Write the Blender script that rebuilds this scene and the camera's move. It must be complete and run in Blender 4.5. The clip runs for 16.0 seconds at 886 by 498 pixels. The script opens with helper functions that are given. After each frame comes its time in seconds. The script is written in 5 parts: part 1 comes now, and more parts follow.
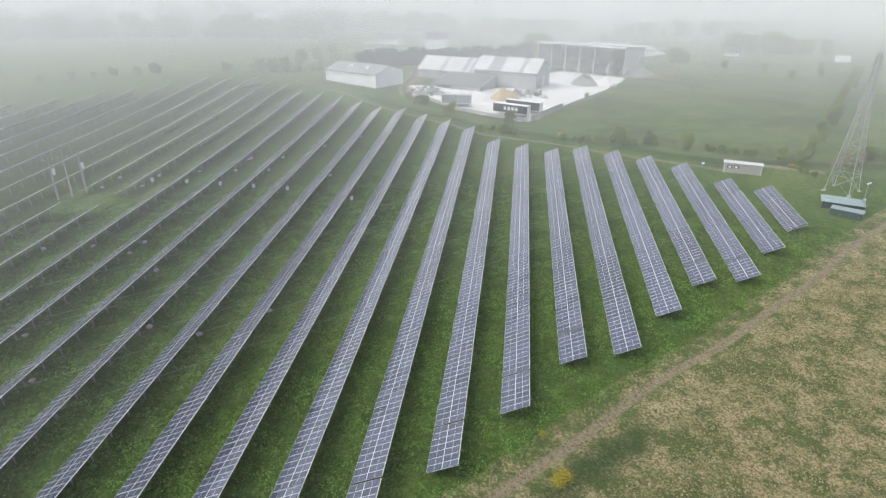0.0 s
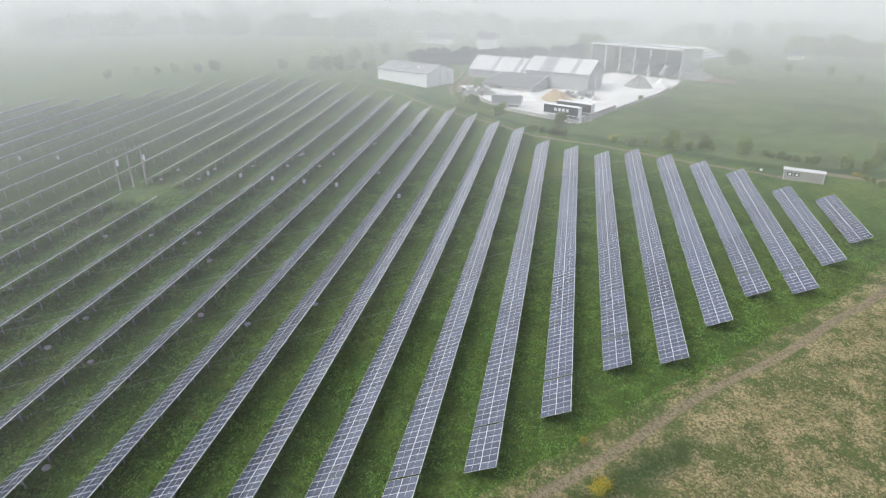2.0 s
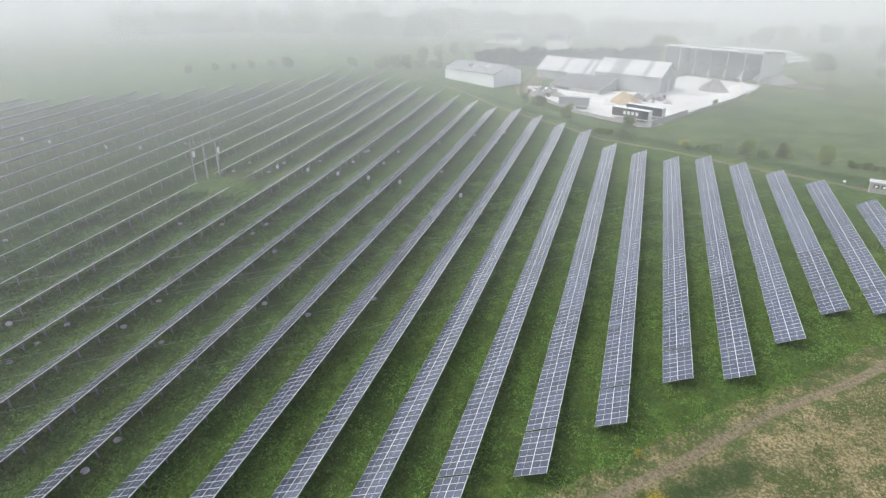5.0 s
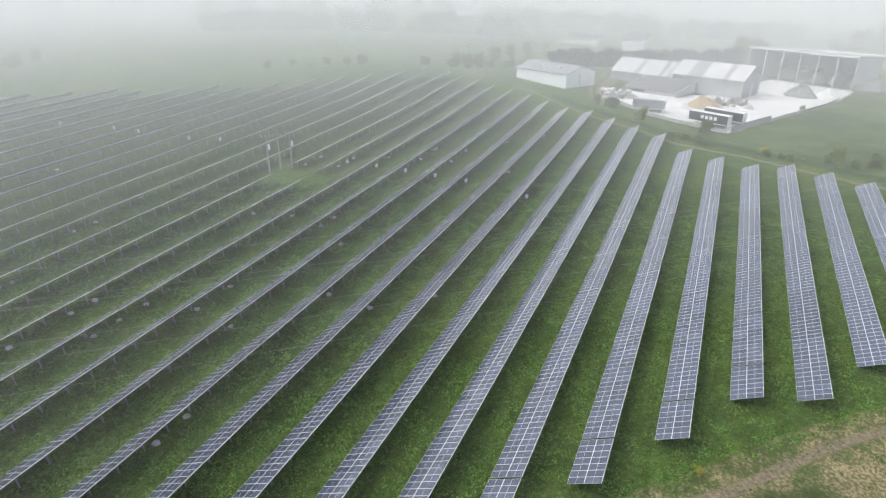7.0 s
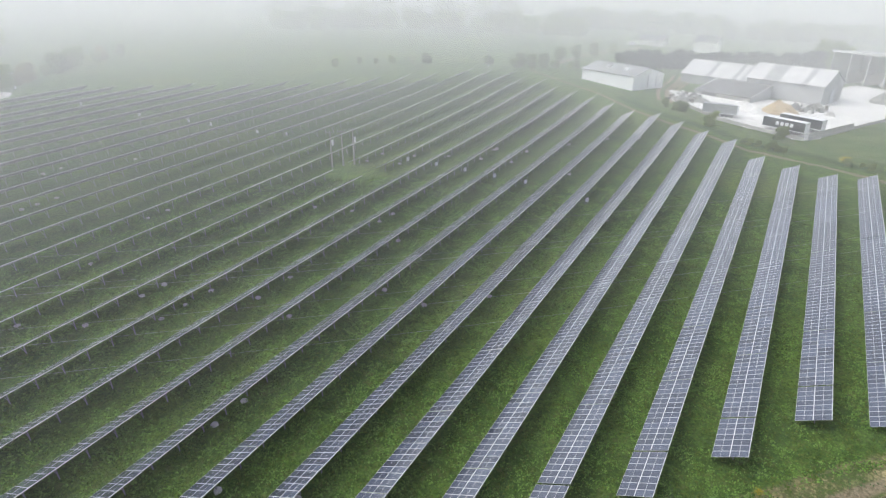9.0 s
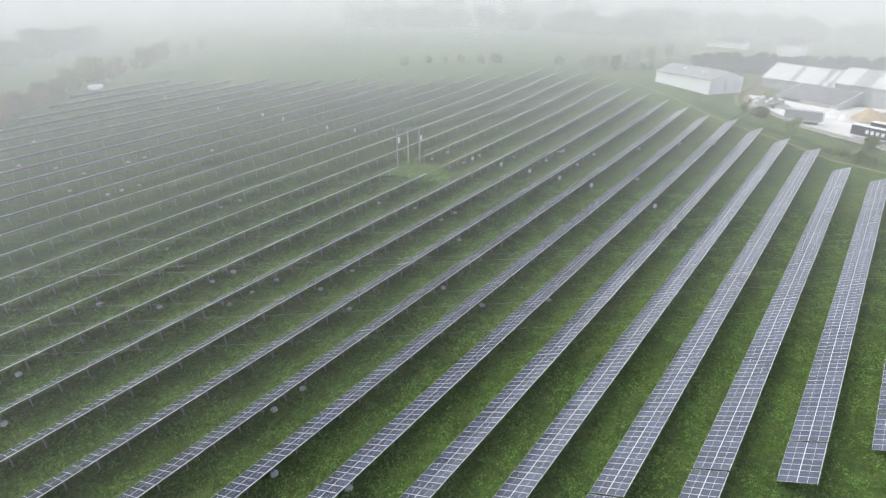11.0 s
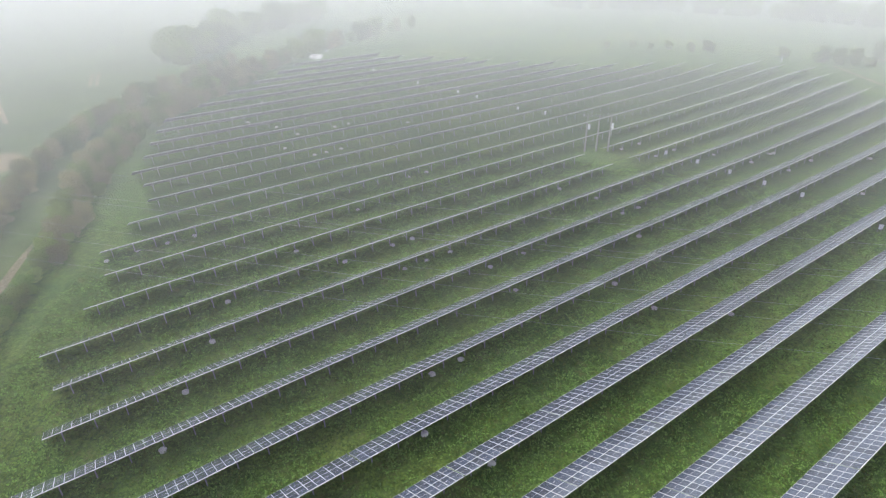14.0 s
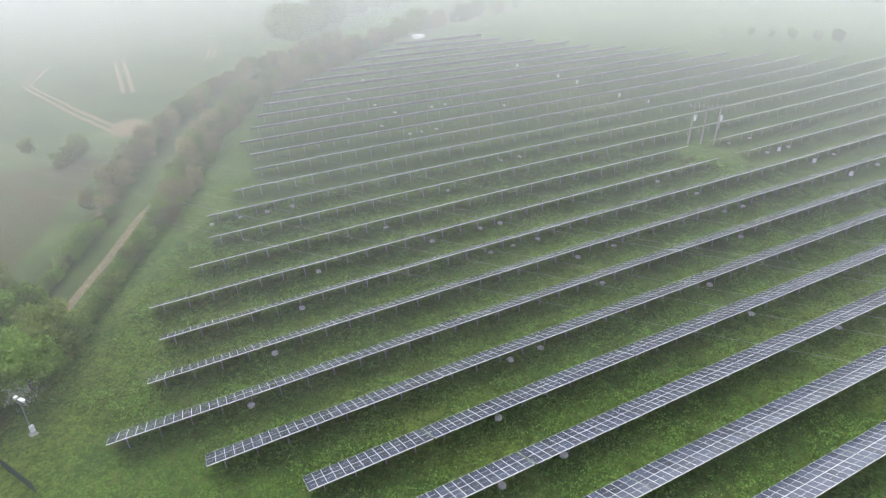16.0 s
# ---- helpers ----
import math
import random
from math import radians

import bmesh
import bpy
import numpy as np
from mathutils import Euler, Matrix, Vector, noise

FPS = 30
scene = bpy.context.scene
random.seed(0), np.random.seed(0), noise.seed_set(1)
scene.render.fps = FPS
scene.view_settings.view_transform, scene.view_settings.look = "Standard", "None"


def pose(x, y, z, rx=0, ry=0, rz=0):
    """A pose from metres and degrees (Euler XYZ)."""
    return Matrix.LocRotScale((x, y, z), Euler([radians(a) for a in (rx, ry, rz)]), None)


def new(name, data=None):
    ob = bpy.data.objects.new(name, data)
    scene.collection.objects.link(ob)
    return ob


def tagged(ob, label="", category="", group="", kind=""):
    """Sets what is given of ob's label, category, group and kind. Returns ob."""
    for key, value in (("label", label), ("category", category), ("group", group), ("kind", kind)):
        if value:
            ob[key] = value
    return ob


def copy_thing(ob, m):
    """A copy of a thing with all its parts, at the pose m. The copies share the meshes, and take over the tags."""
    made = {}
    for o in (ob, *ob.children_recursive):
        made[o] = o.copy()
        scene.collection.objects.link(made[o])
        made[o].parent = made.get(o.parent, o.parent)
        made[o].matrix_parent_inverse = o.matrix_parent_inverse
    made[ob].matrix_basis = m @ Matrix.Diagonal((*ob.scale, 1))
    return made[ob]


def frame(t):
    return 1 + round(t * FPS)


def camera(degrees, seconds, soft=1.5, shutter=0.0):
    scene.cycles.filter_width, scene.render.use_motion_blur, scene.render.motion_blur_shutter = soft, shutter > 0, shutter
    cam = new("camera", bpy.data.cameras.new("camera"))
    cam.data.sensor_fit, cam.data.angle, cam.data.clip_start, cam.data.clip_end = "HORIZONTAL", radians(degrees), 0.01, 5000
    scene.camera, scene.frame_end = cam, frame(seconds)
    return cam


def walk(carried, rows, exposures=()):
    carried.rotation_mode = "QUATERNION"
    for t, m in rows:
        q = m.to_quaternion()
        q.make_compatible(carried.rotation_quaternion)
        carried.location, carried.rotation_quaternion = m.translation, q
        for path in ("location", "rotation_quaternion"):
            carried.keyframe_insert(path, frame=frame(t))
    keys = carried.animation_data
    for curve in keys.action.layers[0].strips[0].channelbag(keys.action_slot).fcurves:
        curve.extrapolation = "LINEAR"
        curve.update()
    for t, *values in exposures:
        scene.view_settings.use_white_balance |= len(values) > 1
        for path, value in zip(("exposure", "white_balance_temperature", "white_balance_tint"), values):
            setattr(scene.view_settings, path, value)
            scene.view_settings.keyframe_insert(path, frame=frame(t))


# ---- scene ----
# ---- camera ----
cam = camera(72.13, 16.0, soft=1.2)
EYE = 60.0
TURNS = [
    (0, 6.97, -24.39),
    (0.5, 7.74, -24.39),
    (1, 8.90, -24.40),
    (1.5, 10.24, -24.40),
    (2, 11.63, -24.41),
    (2.5, 12.76, -24.41),
    (3, 13.65, -24.39),
    (3.5, 14.50, -24.41),
    (4, 15.40, -24.41),
    (6.5, 22.56, -24.49),
    (7, 24.28, -24.51),
    (7.5, 25.67, -24.54),
    (8, 27.23, -24.55),
    (8.5, 28.75, -24.55),
    (11, 36.37, -24.60),
    (11.5, 39.07, -24.62),
    (12, 42.75, -24.64),
    (12.5, 45.77, -24.68),
    (13, 48.79, -25.01),
    (13.5, 51.37, -25.50),
    (14, 54.26, -26.19),
    (14.5, 56.79, -26.81),
    (15, 59.56, -27.26),
    (15.5, 61.82, -27.51),
    (16, 63.39, -27.76),
]
walk(cam, [(t, pose(0, 0, EYE, 90 + p, 0, yaw)) for t, yaw, p in TURNS], [(0, 0.68), (7, 0.72), (11, 0.78), (13, 0.88), (16, 1.04)])

# ---- world, sun, fog ----
SUN_UP, SUN_ROUND = 52.0, 250.0
world = bpy.data.worlds.new("overcast_sky")
scene.world = world
world.use_nodes = True
wn, wl = world.node_tree.nodes, world.node_tree.links
sky = wn.new("ShaderNodeTexSky")
sky.sky_type, sky.sun_disc = "NISHITA", False
sky.sun_elevation, sky.sun_rotation = radians(SUN_UP), radians(SUN_ROUND)
sky.air_density, sky.dust_density, sky.ozone_density = 1.0, 3.0, 1.0
grey = wn.new("ShaderNodeHueSaturation")
grey.inputs["Saturation"].default_value = 0.5
wl.new(sky.outputs[0], grey.inputs["Color"])
cool = wn.new("ShaderNodeMix")
cool.data_type, cool.blend_type = "RGBA", "MULTIPLY"
cool.inputs[0].default_value = 1.0
cool.inputs[7].default_value = (0.985, 0.995, 1.0, 1)
wl.new(grey.outputs[0], cool.inputs[6])
wl.new(cool.outputs[2], wn["Background"].inputs["Color"])
wn["Background"].inputs["Strength"].default_value = 0.15
sun = new("sun", bpy.data.lights.new("sun", "SUN"))
sun.data.energy, sun.data.angle, sun.data.color = 1.1, radians(45), (1.0, 0.99, 0.97)
sun.matrix_world = pose(0, 0, 0, 90 - SUN_UP, 0, 180 - SUN_ROUND)
scene.cycles.volume_bounces = 3
FOG_BASE = 0.00028
FOG_BANKS = [(45.0, 10.0, 95.0, 870.0, 83.0, 0.0013), (45.0, 20.0, 138.0, 860.0, 82.0, 0.0012), (60.0, 40.0, 190.0, 850.0, 81.0, 0.0008), (50.0, 20.0, 270.0, 840.0, 80.0, 0.0012)]


# ---- materials ----
def mat(name, base, rough=0.8, metal=0.0, vary=0.25, scale=1.0, fine=20.0, bump=0.2, second=None, coat=0.0, spec=0.5):
    """A painted or mineral surface: two scales of variation in colour, a fine relief."""
    m = bpy.data.materials.new(name)
    m.use_nodes = True
    n, l = m.node_tree.nodes, m.node_tree.links
    b = n["Principled BSDF"]
    geo = n.new("ShaderNodeNewGeometry")
    big, small = n.new("ShaderNodeTexNoise"), n.new("ShaderNodeTexNoise")
    big.inputs["Scale"].default_value, small.inputs["Scale"].default_value = scale, fine
    big.inputs["Detail"].default_value, small.inputs["Detail"].default_value = 5, 4
    for t in (big, small):
        l.new(geo.outputs["Position"], t.inputs["Vector"])
    ramp = n.new("ShaderNodeMix")
    ramp.data_type = "RGBA"
    other = second or tuple(c * (1 - vary) for c in base)
    ramp.inputs[6].default_value, ramp.inputs[7].default_value = (*base, 1), (*other, 1)
    add = n.new("ShaderNodeMath")
    add.operation = "MULTIPLY_ADD"
    l.new(big.outputs["Fac"], add.inputs[0])
    add.inputs[1].default_value = 2.2
    sub = n.new("ShaderNodeMath")
    sub.operation = "SUBTRACT"
    l.new(small.outputs["Fac"], sub.inputs[0])
    sub.inputs[1].default_value = 1.1
    l.new(sub.outputs[0], add.inputs[2])
    add.use_clamp = True
    l.new(add.outputs[0], ramp.inputs[0])
    l.new(ramp.outputs[2], b.inputs["Base Color"])
    b.inputs["Roughness"].default_value, b.inputs["Metallic"].default_value = rough, metal
    b.inputs["Coat Weight"].default_value = coat
    b.inputs["Specular IOR Level"].default_value = spec
    if bump:
        bp = n.new("ShaderNodeBump")
        bp.inputs["Strength"].default_value = bump
        l.new(small.outputs["Fac"], bp.inputs["Height"])
        l.new(bp.outputs[0], b.inputs["Normal"])
    return m


def fog_material(density):
    m = bpy.data.materials.new("fog")
    m.use_nodes = True
    n, l = m.node_tree.nodes, m.node_tree.links
    n.remove(n["Principled BSDF"])
    v = n.new("ShaderNodeVolumeScatter")
    v.inputs["Color"].default_value = (0.99, 0.995, 0.985, 1)
    v.inputs["Density"].default_value = density
    v.inputs["Anisotropy"].default_value = 0.0
    l.new(v.outputs[0], n["Material Output"].inputs["Volume"])
    return m


def glass_material():
    """Dark blue cells behind glass: fine bus lines and slightly different tints from module to module."""
    m = bpy.data.materials.new("solar_glass")
    m.use_nodes = True
    n, l = m.node_tree.nodes, m.node_tree.links
    b = n["Principled BSDF"]
    tc = n.new("ShaderNodeTexCoord")
    br = n.new("ShaderNodeTexBrick")
    br.offset, br.inputs["Scale"].default_value = 0.0, 1.0
    br.inputs["Brick Width"].default_value, br.inputs["Row Height"].default_value = 0.1715, 0.0855
    br.inputs["Mortar Size"].default_value = 0.004
    br.inputs["Color1"].default_value = (0.036, 0.047, 0.074, 1)
    br.inputs["Color2"].default_value = (0.044, 0.056, 0.086, 1)
    br.inputs["Mortar"].default_value = (0.17, 0.18, 0.23, 1)
    sep, com = n.new("ShaderNodeSeparateXYZ"), n.new("ShaderNodeCombineXYZ")
    l.new(tc.outputs["Object"], sep.inputs[0])
    l.new(sep.outputs["Y"], com.inputs["X"])
    l.new(sep.outputs["X"], com.inputs["Y"])
    l.new(com.outputs[0], br.inputs["Vector"])
    info = n.new("ShaderNodeObjectInfo")
    geo = n.new("ShaderNodeNewGeometry")
    both = n.new("ShaderNodeMath")
    l.new(info.outputs["Random"], both.inputs[0])
    l.new(geo.outputs["Random Per Island"], both.inputs[1])
    frac = n.new("ShaderNodeMath")
    frac.operation = "FRACT"
    l.new(both.outputs[0], frac.inputs[0])
    hsv = n.new("ShaderNodeHueSaturation")
    rng = n.new("ShaderNodeMapRange")
    rng.inputs[3].default_value, rng.inputs[4].default_value = 0.8, 1.3
    l.new(frac.outputs[0], rng.inputs[0])
    l.new(rng.outputs[0], hsv.inputs["Value"])
    l.new(br.outputs["Color"], hsv.inputs["Color"])
    l.new(hsv.outputs[0], b.inputs["Base Color"])
    b.inputs["Roughness"].default_value = 0.12
    b.inputs["IOR"].default_value = 1.6
    b.inputs["Coat Weight"].default_value, b.inputs["Coat Roughness"].default_value = 0.4, 0.2
    noi = n.new("ShaderNodeTexNoise")
    noi.inputs["Scale"].default_value = 0.6
    l.new(geo.outputs["Position"], noi.inputs["Vector"])
    r2 = n.new("ShaderNodeMapRange")
    r2.inputs[3].default_value, r2.inputs[4].default_value = 0.08, 0.28
    l.new(noi.outputs["Fac"], r2.inputs[0])
    l.new(r2.outputs[0], b.inputs["Roughness"])
    return m


def ground_material():
    """Grass with zones held in the mesh: dry meadow, bare earth, ploughed or pale field."""
    m = bpy.data.materials.new("grassland")
    m.use_nodes = True
    n, l = m.node_tree.nodes, m.node_tree.links
    b = n["Principled BSDF"]
    geo = n.new("ShaderNodeNewGeometry")

    def tex(scale, detail=6, rough=0.6):
        t = n.new("ShaderNodeTexNoise")
        t.inputs["Scale"].default_value, t.inputs["Detail"].default_value, t.inputs["Roughness"].default_value = scale, detail, rough
        l.new(geo.outputs["Position"], t.inputs["Vector"])
        return t.outputs["Fac"]

    def mix(fac, a, c, lo=0.0, hi=1.0):
        x = n.new("ShaderNodeMix")
        x.data_type = "RGBA"
        r = n.new("ShaderNodeMapRange")
        r.inputs[1].default_value, r.inputs[2].default_value = lo, hi
        l.new(fac, r.inputs[0])
        l.new(r.outputs[0], x.inputs[0])
        for s, v in ((6, a), (7, c)):
            if isinstance(v, tuple):
                x.inputs[s].default_value = (*v, 1)
            else:
                l.new(v, x.inputs[s])
        return x.outputs[2]

    def zone(name, wobble, lo=0.35, hi=0.65):
        a = n.new("ShaderNodeAttribute")
        a.attribute_name = name
        s = n.new("ShaderNodeMath")
        s.operation = "MULTIPLY_ADD"
        l.new(wobble, s.inputs[0])
        s.inputs[1].default_value = 0.6
        l.new(a.outputs["Fac"], s.inputs[2])
        r = n.new("ShaderNodeMath")
        r.operation = "SUBTRACT"
        l.new(s.outputs[0], r.inputs[0])
        r.inputs[1].default_value = 0.3
        return r.outputs[0]

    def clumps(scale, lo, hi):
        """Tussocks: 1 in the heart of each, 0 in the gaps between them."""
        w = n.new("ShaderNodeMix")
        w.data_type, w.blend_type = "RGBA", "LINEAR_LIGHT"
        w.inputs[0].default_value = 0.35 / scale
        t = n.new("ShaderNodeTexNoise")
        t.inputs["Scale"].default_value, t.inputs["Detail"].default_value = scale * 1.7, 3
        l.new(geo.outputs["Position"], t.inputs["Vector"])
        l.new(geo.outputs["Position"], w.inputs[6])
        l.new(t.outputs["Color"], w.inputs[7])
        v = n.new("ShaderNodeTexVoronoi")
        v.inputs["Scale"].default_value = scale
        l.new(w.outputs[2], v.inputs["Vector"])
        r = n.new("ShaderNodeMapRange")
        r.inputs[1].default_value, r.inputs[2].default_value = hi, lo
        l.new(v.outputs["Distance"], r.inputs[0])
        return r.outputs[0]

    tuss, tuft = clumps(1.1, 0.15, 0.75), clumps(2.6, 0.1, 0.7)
    huge, mid, small, blades = tex(0.03, 4), tex(0.16), tex(2.0, 8, 0.7), tex(9.0, 6, 0.7)
    grass = mix(mid, GRASS_A, GRASS_B, 0.40, 0.62)
    grass = mix(huge, grass, GRASS_C, 0.50, 0.70)
    grass = mix(small, grass, GRASS_D, 0.50, 0.66)
    grass = mix(blades, grass, GRASS_E, 0.50, 0.64)
    # shade between tussocks and tufts, painted as darker grass in the gaps
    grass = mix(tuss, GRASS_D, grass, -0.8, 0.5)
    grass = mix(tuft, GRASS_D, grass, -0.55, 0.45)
    grass = mix(tex(0.5, 9, 0.75), grass, GRASS_G, 0.53, 0.66)
    dry = mix(tex(0.24, 10, 0.72), DRY_A, DRY_B, 0.45, 0.56)
    dry = mix(mid, dry, DRY_B, 0.55, 0.72)
    dry = mix(tex(0.06, 3), dry, DRY_B, 0.52, 0.75)
    dry = mix(small, dry, DRY_C, 0.54, 0.66)
    dry = mix(blades, dry, DRY_D, 0.52, 0.68)
    # the dry tufts' gaps get their shade painted into the colour too
    dry = mix(tuft, DRY_GAP_SHADE, dry, -0.15, 0.45)
    earth = mix(small, (0.42, 0.335, 0.225), (0.17, 0.16, 0.085), 0.40, 0.64)
    far = mix(mid, (0.115, 0.185, 0.05), (0.18, 0.235, 0.085), 0.4, 0.6)
    far = mix(small, far, (0.09, 0.15, 0.045), 0.5, 0.7)
    far = mix(tex(0.045, 8, 0.7), far, (0.085, 0.125, 0.04), 0.46, 0.62)
    brown = mix(mid, (0.13, 0.11, 0.055), (0.10, 0.13, 0.05), 0.3, 0.7)
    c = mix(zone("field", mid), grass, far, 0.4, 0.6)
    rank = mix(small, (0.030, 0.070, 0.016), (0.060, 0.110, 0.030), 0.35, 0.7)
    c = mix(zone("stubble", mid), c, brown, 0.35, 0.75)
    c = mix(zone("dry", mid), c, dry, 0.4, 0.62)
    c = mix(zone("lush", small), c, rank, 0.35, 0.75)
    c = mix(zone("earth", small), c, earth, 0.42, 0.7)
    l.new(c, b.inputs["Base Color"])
    b.inputs["Roughness"].default_value = 0.9
    b.inputs["Specular IOR Level"].default_value = 0.15
    hgt = n.new("ShaderNodeMath")
    hgt.operation = "ADD"
    l.new(tuft, hgt.inputs[0])
    l.new(blades, hgt.inputs[1])
    bp = n.new("ShaderNodeBump")
    bp.inputs["Strength"].default_value, bp.inputs["Distance"].default_value = 1.0, 0.4
    l.new(hgt.outputs[0], bp.inputs["Height"])
    l.new(bp.outputs[0], b.inputs["Normal"])
    return m


GRASS_A, GRASS_B, GRASS_C = (0.080, 0.165, 0.028), (0.150, 0.260, 0.042), (0.225, 0.300, 0.052)
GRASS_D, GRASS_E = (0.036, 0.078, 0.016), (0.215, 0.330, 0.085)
GRASS_G = (0.15, 0.185, 0.05)
DRY_GAP_SHADE = (0.13, 0.135, 0.055)
DRY_A, DRY_B, DRY_C, DRY_D = (0.58, 0.46, 0.26), (0.12, 0.17, 0.045), (0.64, 0.52, 0.31), (0.19, 0.21, 0.07)

GLASS = glass_material()
ALU = mat("aluminium_frame", (0.66, 0.67, 0.68), 0.42, 0.3, 0.12, 2, 30, 0.05)
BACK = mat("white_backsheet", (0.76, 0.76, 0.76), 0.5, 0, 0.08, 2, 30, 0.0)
# underside of the modules, darkened in colour to deepen the shade beneath the tables
UNDER = mat("shade_grey_backsheet", (0.16, 0.16, 0.17), 0.6, 0, 0.15, 2, 30, 0.0)
STEEL = mat("galvanised_steel", (0.42, 0.43, 0.44), 0.5, 0.8, 0.3, 3, 40, 0.1)
CONCRETE = mat("concrete", (0.50, 0.49, 0.46), 0.9, 0, 0.35, 1.5, 25, 0.4)
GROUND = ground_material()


# ---- helpers of the place ----
def ground_z(x, y):
    """The lie of the land: it climbs away from the camera and towards the far corner."""
    return float(ground_array(np.float64(x), np.float64(y)))


def smoothstep(a, b, v):
    t = np.clip((v - a) / (b - a), 0, 1)
    return t * t * (3 - 2 * t)


def ground_array(x, y):
    """A gentle hollow along the middle of the rows, laid into a plain rising slope."""
    u, v = np.clip(x, -250, 80) / 100, np.clip(y, -10, 235) / 100
    slope = 1.1173 - 4.4878 * u + 6.7364 * v + 2.719 * u * u + 1.2935 * u * v - 0.3264 * v * v + 0.8462 * u**3 + 0.09 * u * u * v
    v = (np.clip(y, -25, 245) - 110) / 100
    hollow = (7.9611 - 2.3676 * u + 5.6065 * v + 2.0799 * u * u + 2.2659 * u * v - 0.0845 * v * v + 0.3872 * u**3 + 0.2734 * u * u * v
              - 0.7565 * u * v * v + 0.7285 * v**3 - 0.3064 * u * u * v * v)
    k = smoothstep(-10, 12, y) * (1 - smoothstep(195, 240, y))
    return slope + (hollow - slope) * k


def relief(x, y):
    """Tussocks and hummocks of the rough grass, a hand's breadth high."""
    rng = np.random.default_rng(17)
    total = np.zeros_like(x)
    for wave, height in ((0.85, 0.09), (1.9, 0.12), (5.0, 0.14)):
        grid = rng.uniform(-1, 1, (256, 256))
        i, j = np.floor(x / wave), np.floor(y / wave)
        a, b = x / wave - i, y / wave - j
        a, b = a * a * (3 - 2 * a), b * b * (3 - 2 * b)
        i, j = i.astype(int), j.astype(int)
        i0, i1, j0, j1 = i % 256, (i + 1) % 256, j % 256, (j + 1) % 256
        total = total + height * ((grid[i0, j0] * (1 - a) + grid[i1, j0] * a) * (1 - b) + (grid[i0, j1] * (1 - a) + grid[i1, j1] * a) * b)
    return total


def mesh(name, verts, faces, mats, idx=None, smooth=False):
    me = bpy.data.meshes.new(name)
    me.from_pydata(verts, [], faces)
    for m in mats if isinstance(mats, (list, tuple)) else [mats]:
        me.materials.append(m)
    if idx is not None:
        me.polygons.foreach_set("material_index", idx)
    if smooth:
        me.polygons.foreach_set("use_smooth", [True] * len(me.polygons))
    me.update()
    return me


def part(name, me, parent, label="", m=None):
    """One mesh object under a thing or a part; me is a mesh or a bmesh builder's result."""
    ob = new(name, me)
    ob.parent = parent
    if m is not None:
        ob.matrix_basis = m
    if label:
        ob["label"] = label
    return ob


def box(x0, y0, z0, x1, y1, z1):
    v = [(x0, y0, z0), (x1, y0, z0), (x1, y1, z0), (x0, y1, z0), (x0, y0, z1), (x1, y0, z1), (x1, y1, z1), (x0, y1, z1)]
    f = [(0, 3, 2, 1), (4, 5, 6, 7), (0, 1, 5, 4), (1, 2, 6, 5), (2, 3, 7, 6), (3, 0, 4, 7)]
    return v, f


def beam(a, b, w, h=None):
    """A straight bar of section w by h from a to b."""
    a, b, h = Vector(a), Vector(b), h or w
    d = (b - a).normalized()
    s = d.cross(Vector((0, 0, 1)))
    s = Vector((1, 0, 0)) if s.length < 1e-4 else s.normalized()
    u = s.cross(d)
    v = [tuple(p + s * (i * w / 2) + u * (j * h / 2)) for p in (a, b) for i, j in ((-1, -1), (1, -1), (1, 1), (-1, 1))]
    return v, [(0, 3, 2, 1), (4, 5, 6, 7), (0, 1, 5, 4), (1, 2, 6, 5), (2, 3, 7, 6), (3, 0, 4, 7)]


def tube(a, b, r0, r1, sides=8):
    a, b = Vector(a), Vector(b)
    d = (b - a).normalized()
    s = d.orthogonal().normalized()
    u = d.cross(s)
    v, f = [], []
    for p, r in ((a, r0), (b, r1)):
        v += [tuple(p + (s * math.cos(2 * math.pi * k / sides) + u * math.sin(2 * math.pi * k / sides)) * r) for k in range(sides)]
    f = [(k, (k + 1) % sides, sides + (k + 1) % sides, sides + k) for k in range(sides)]
    f += [tuple(range(sides - 1, -1, -1)), tuple(range(sides, 2 * sides))]
    return v, f


def join(*pieces):
    v, f = [], []
    for pv, pf in pieces:
        o = len(v)
        v += pv
        f += [tuple(i + o for i in q) for q in pf]
    return v, f


def empty(name, m, label, category, group="", kind=""):
    ob = new(name)
    ob.empty_display_size = 0.3
    ob.matrix_basis = m
    return tagged(ob, label, category, group, kind)


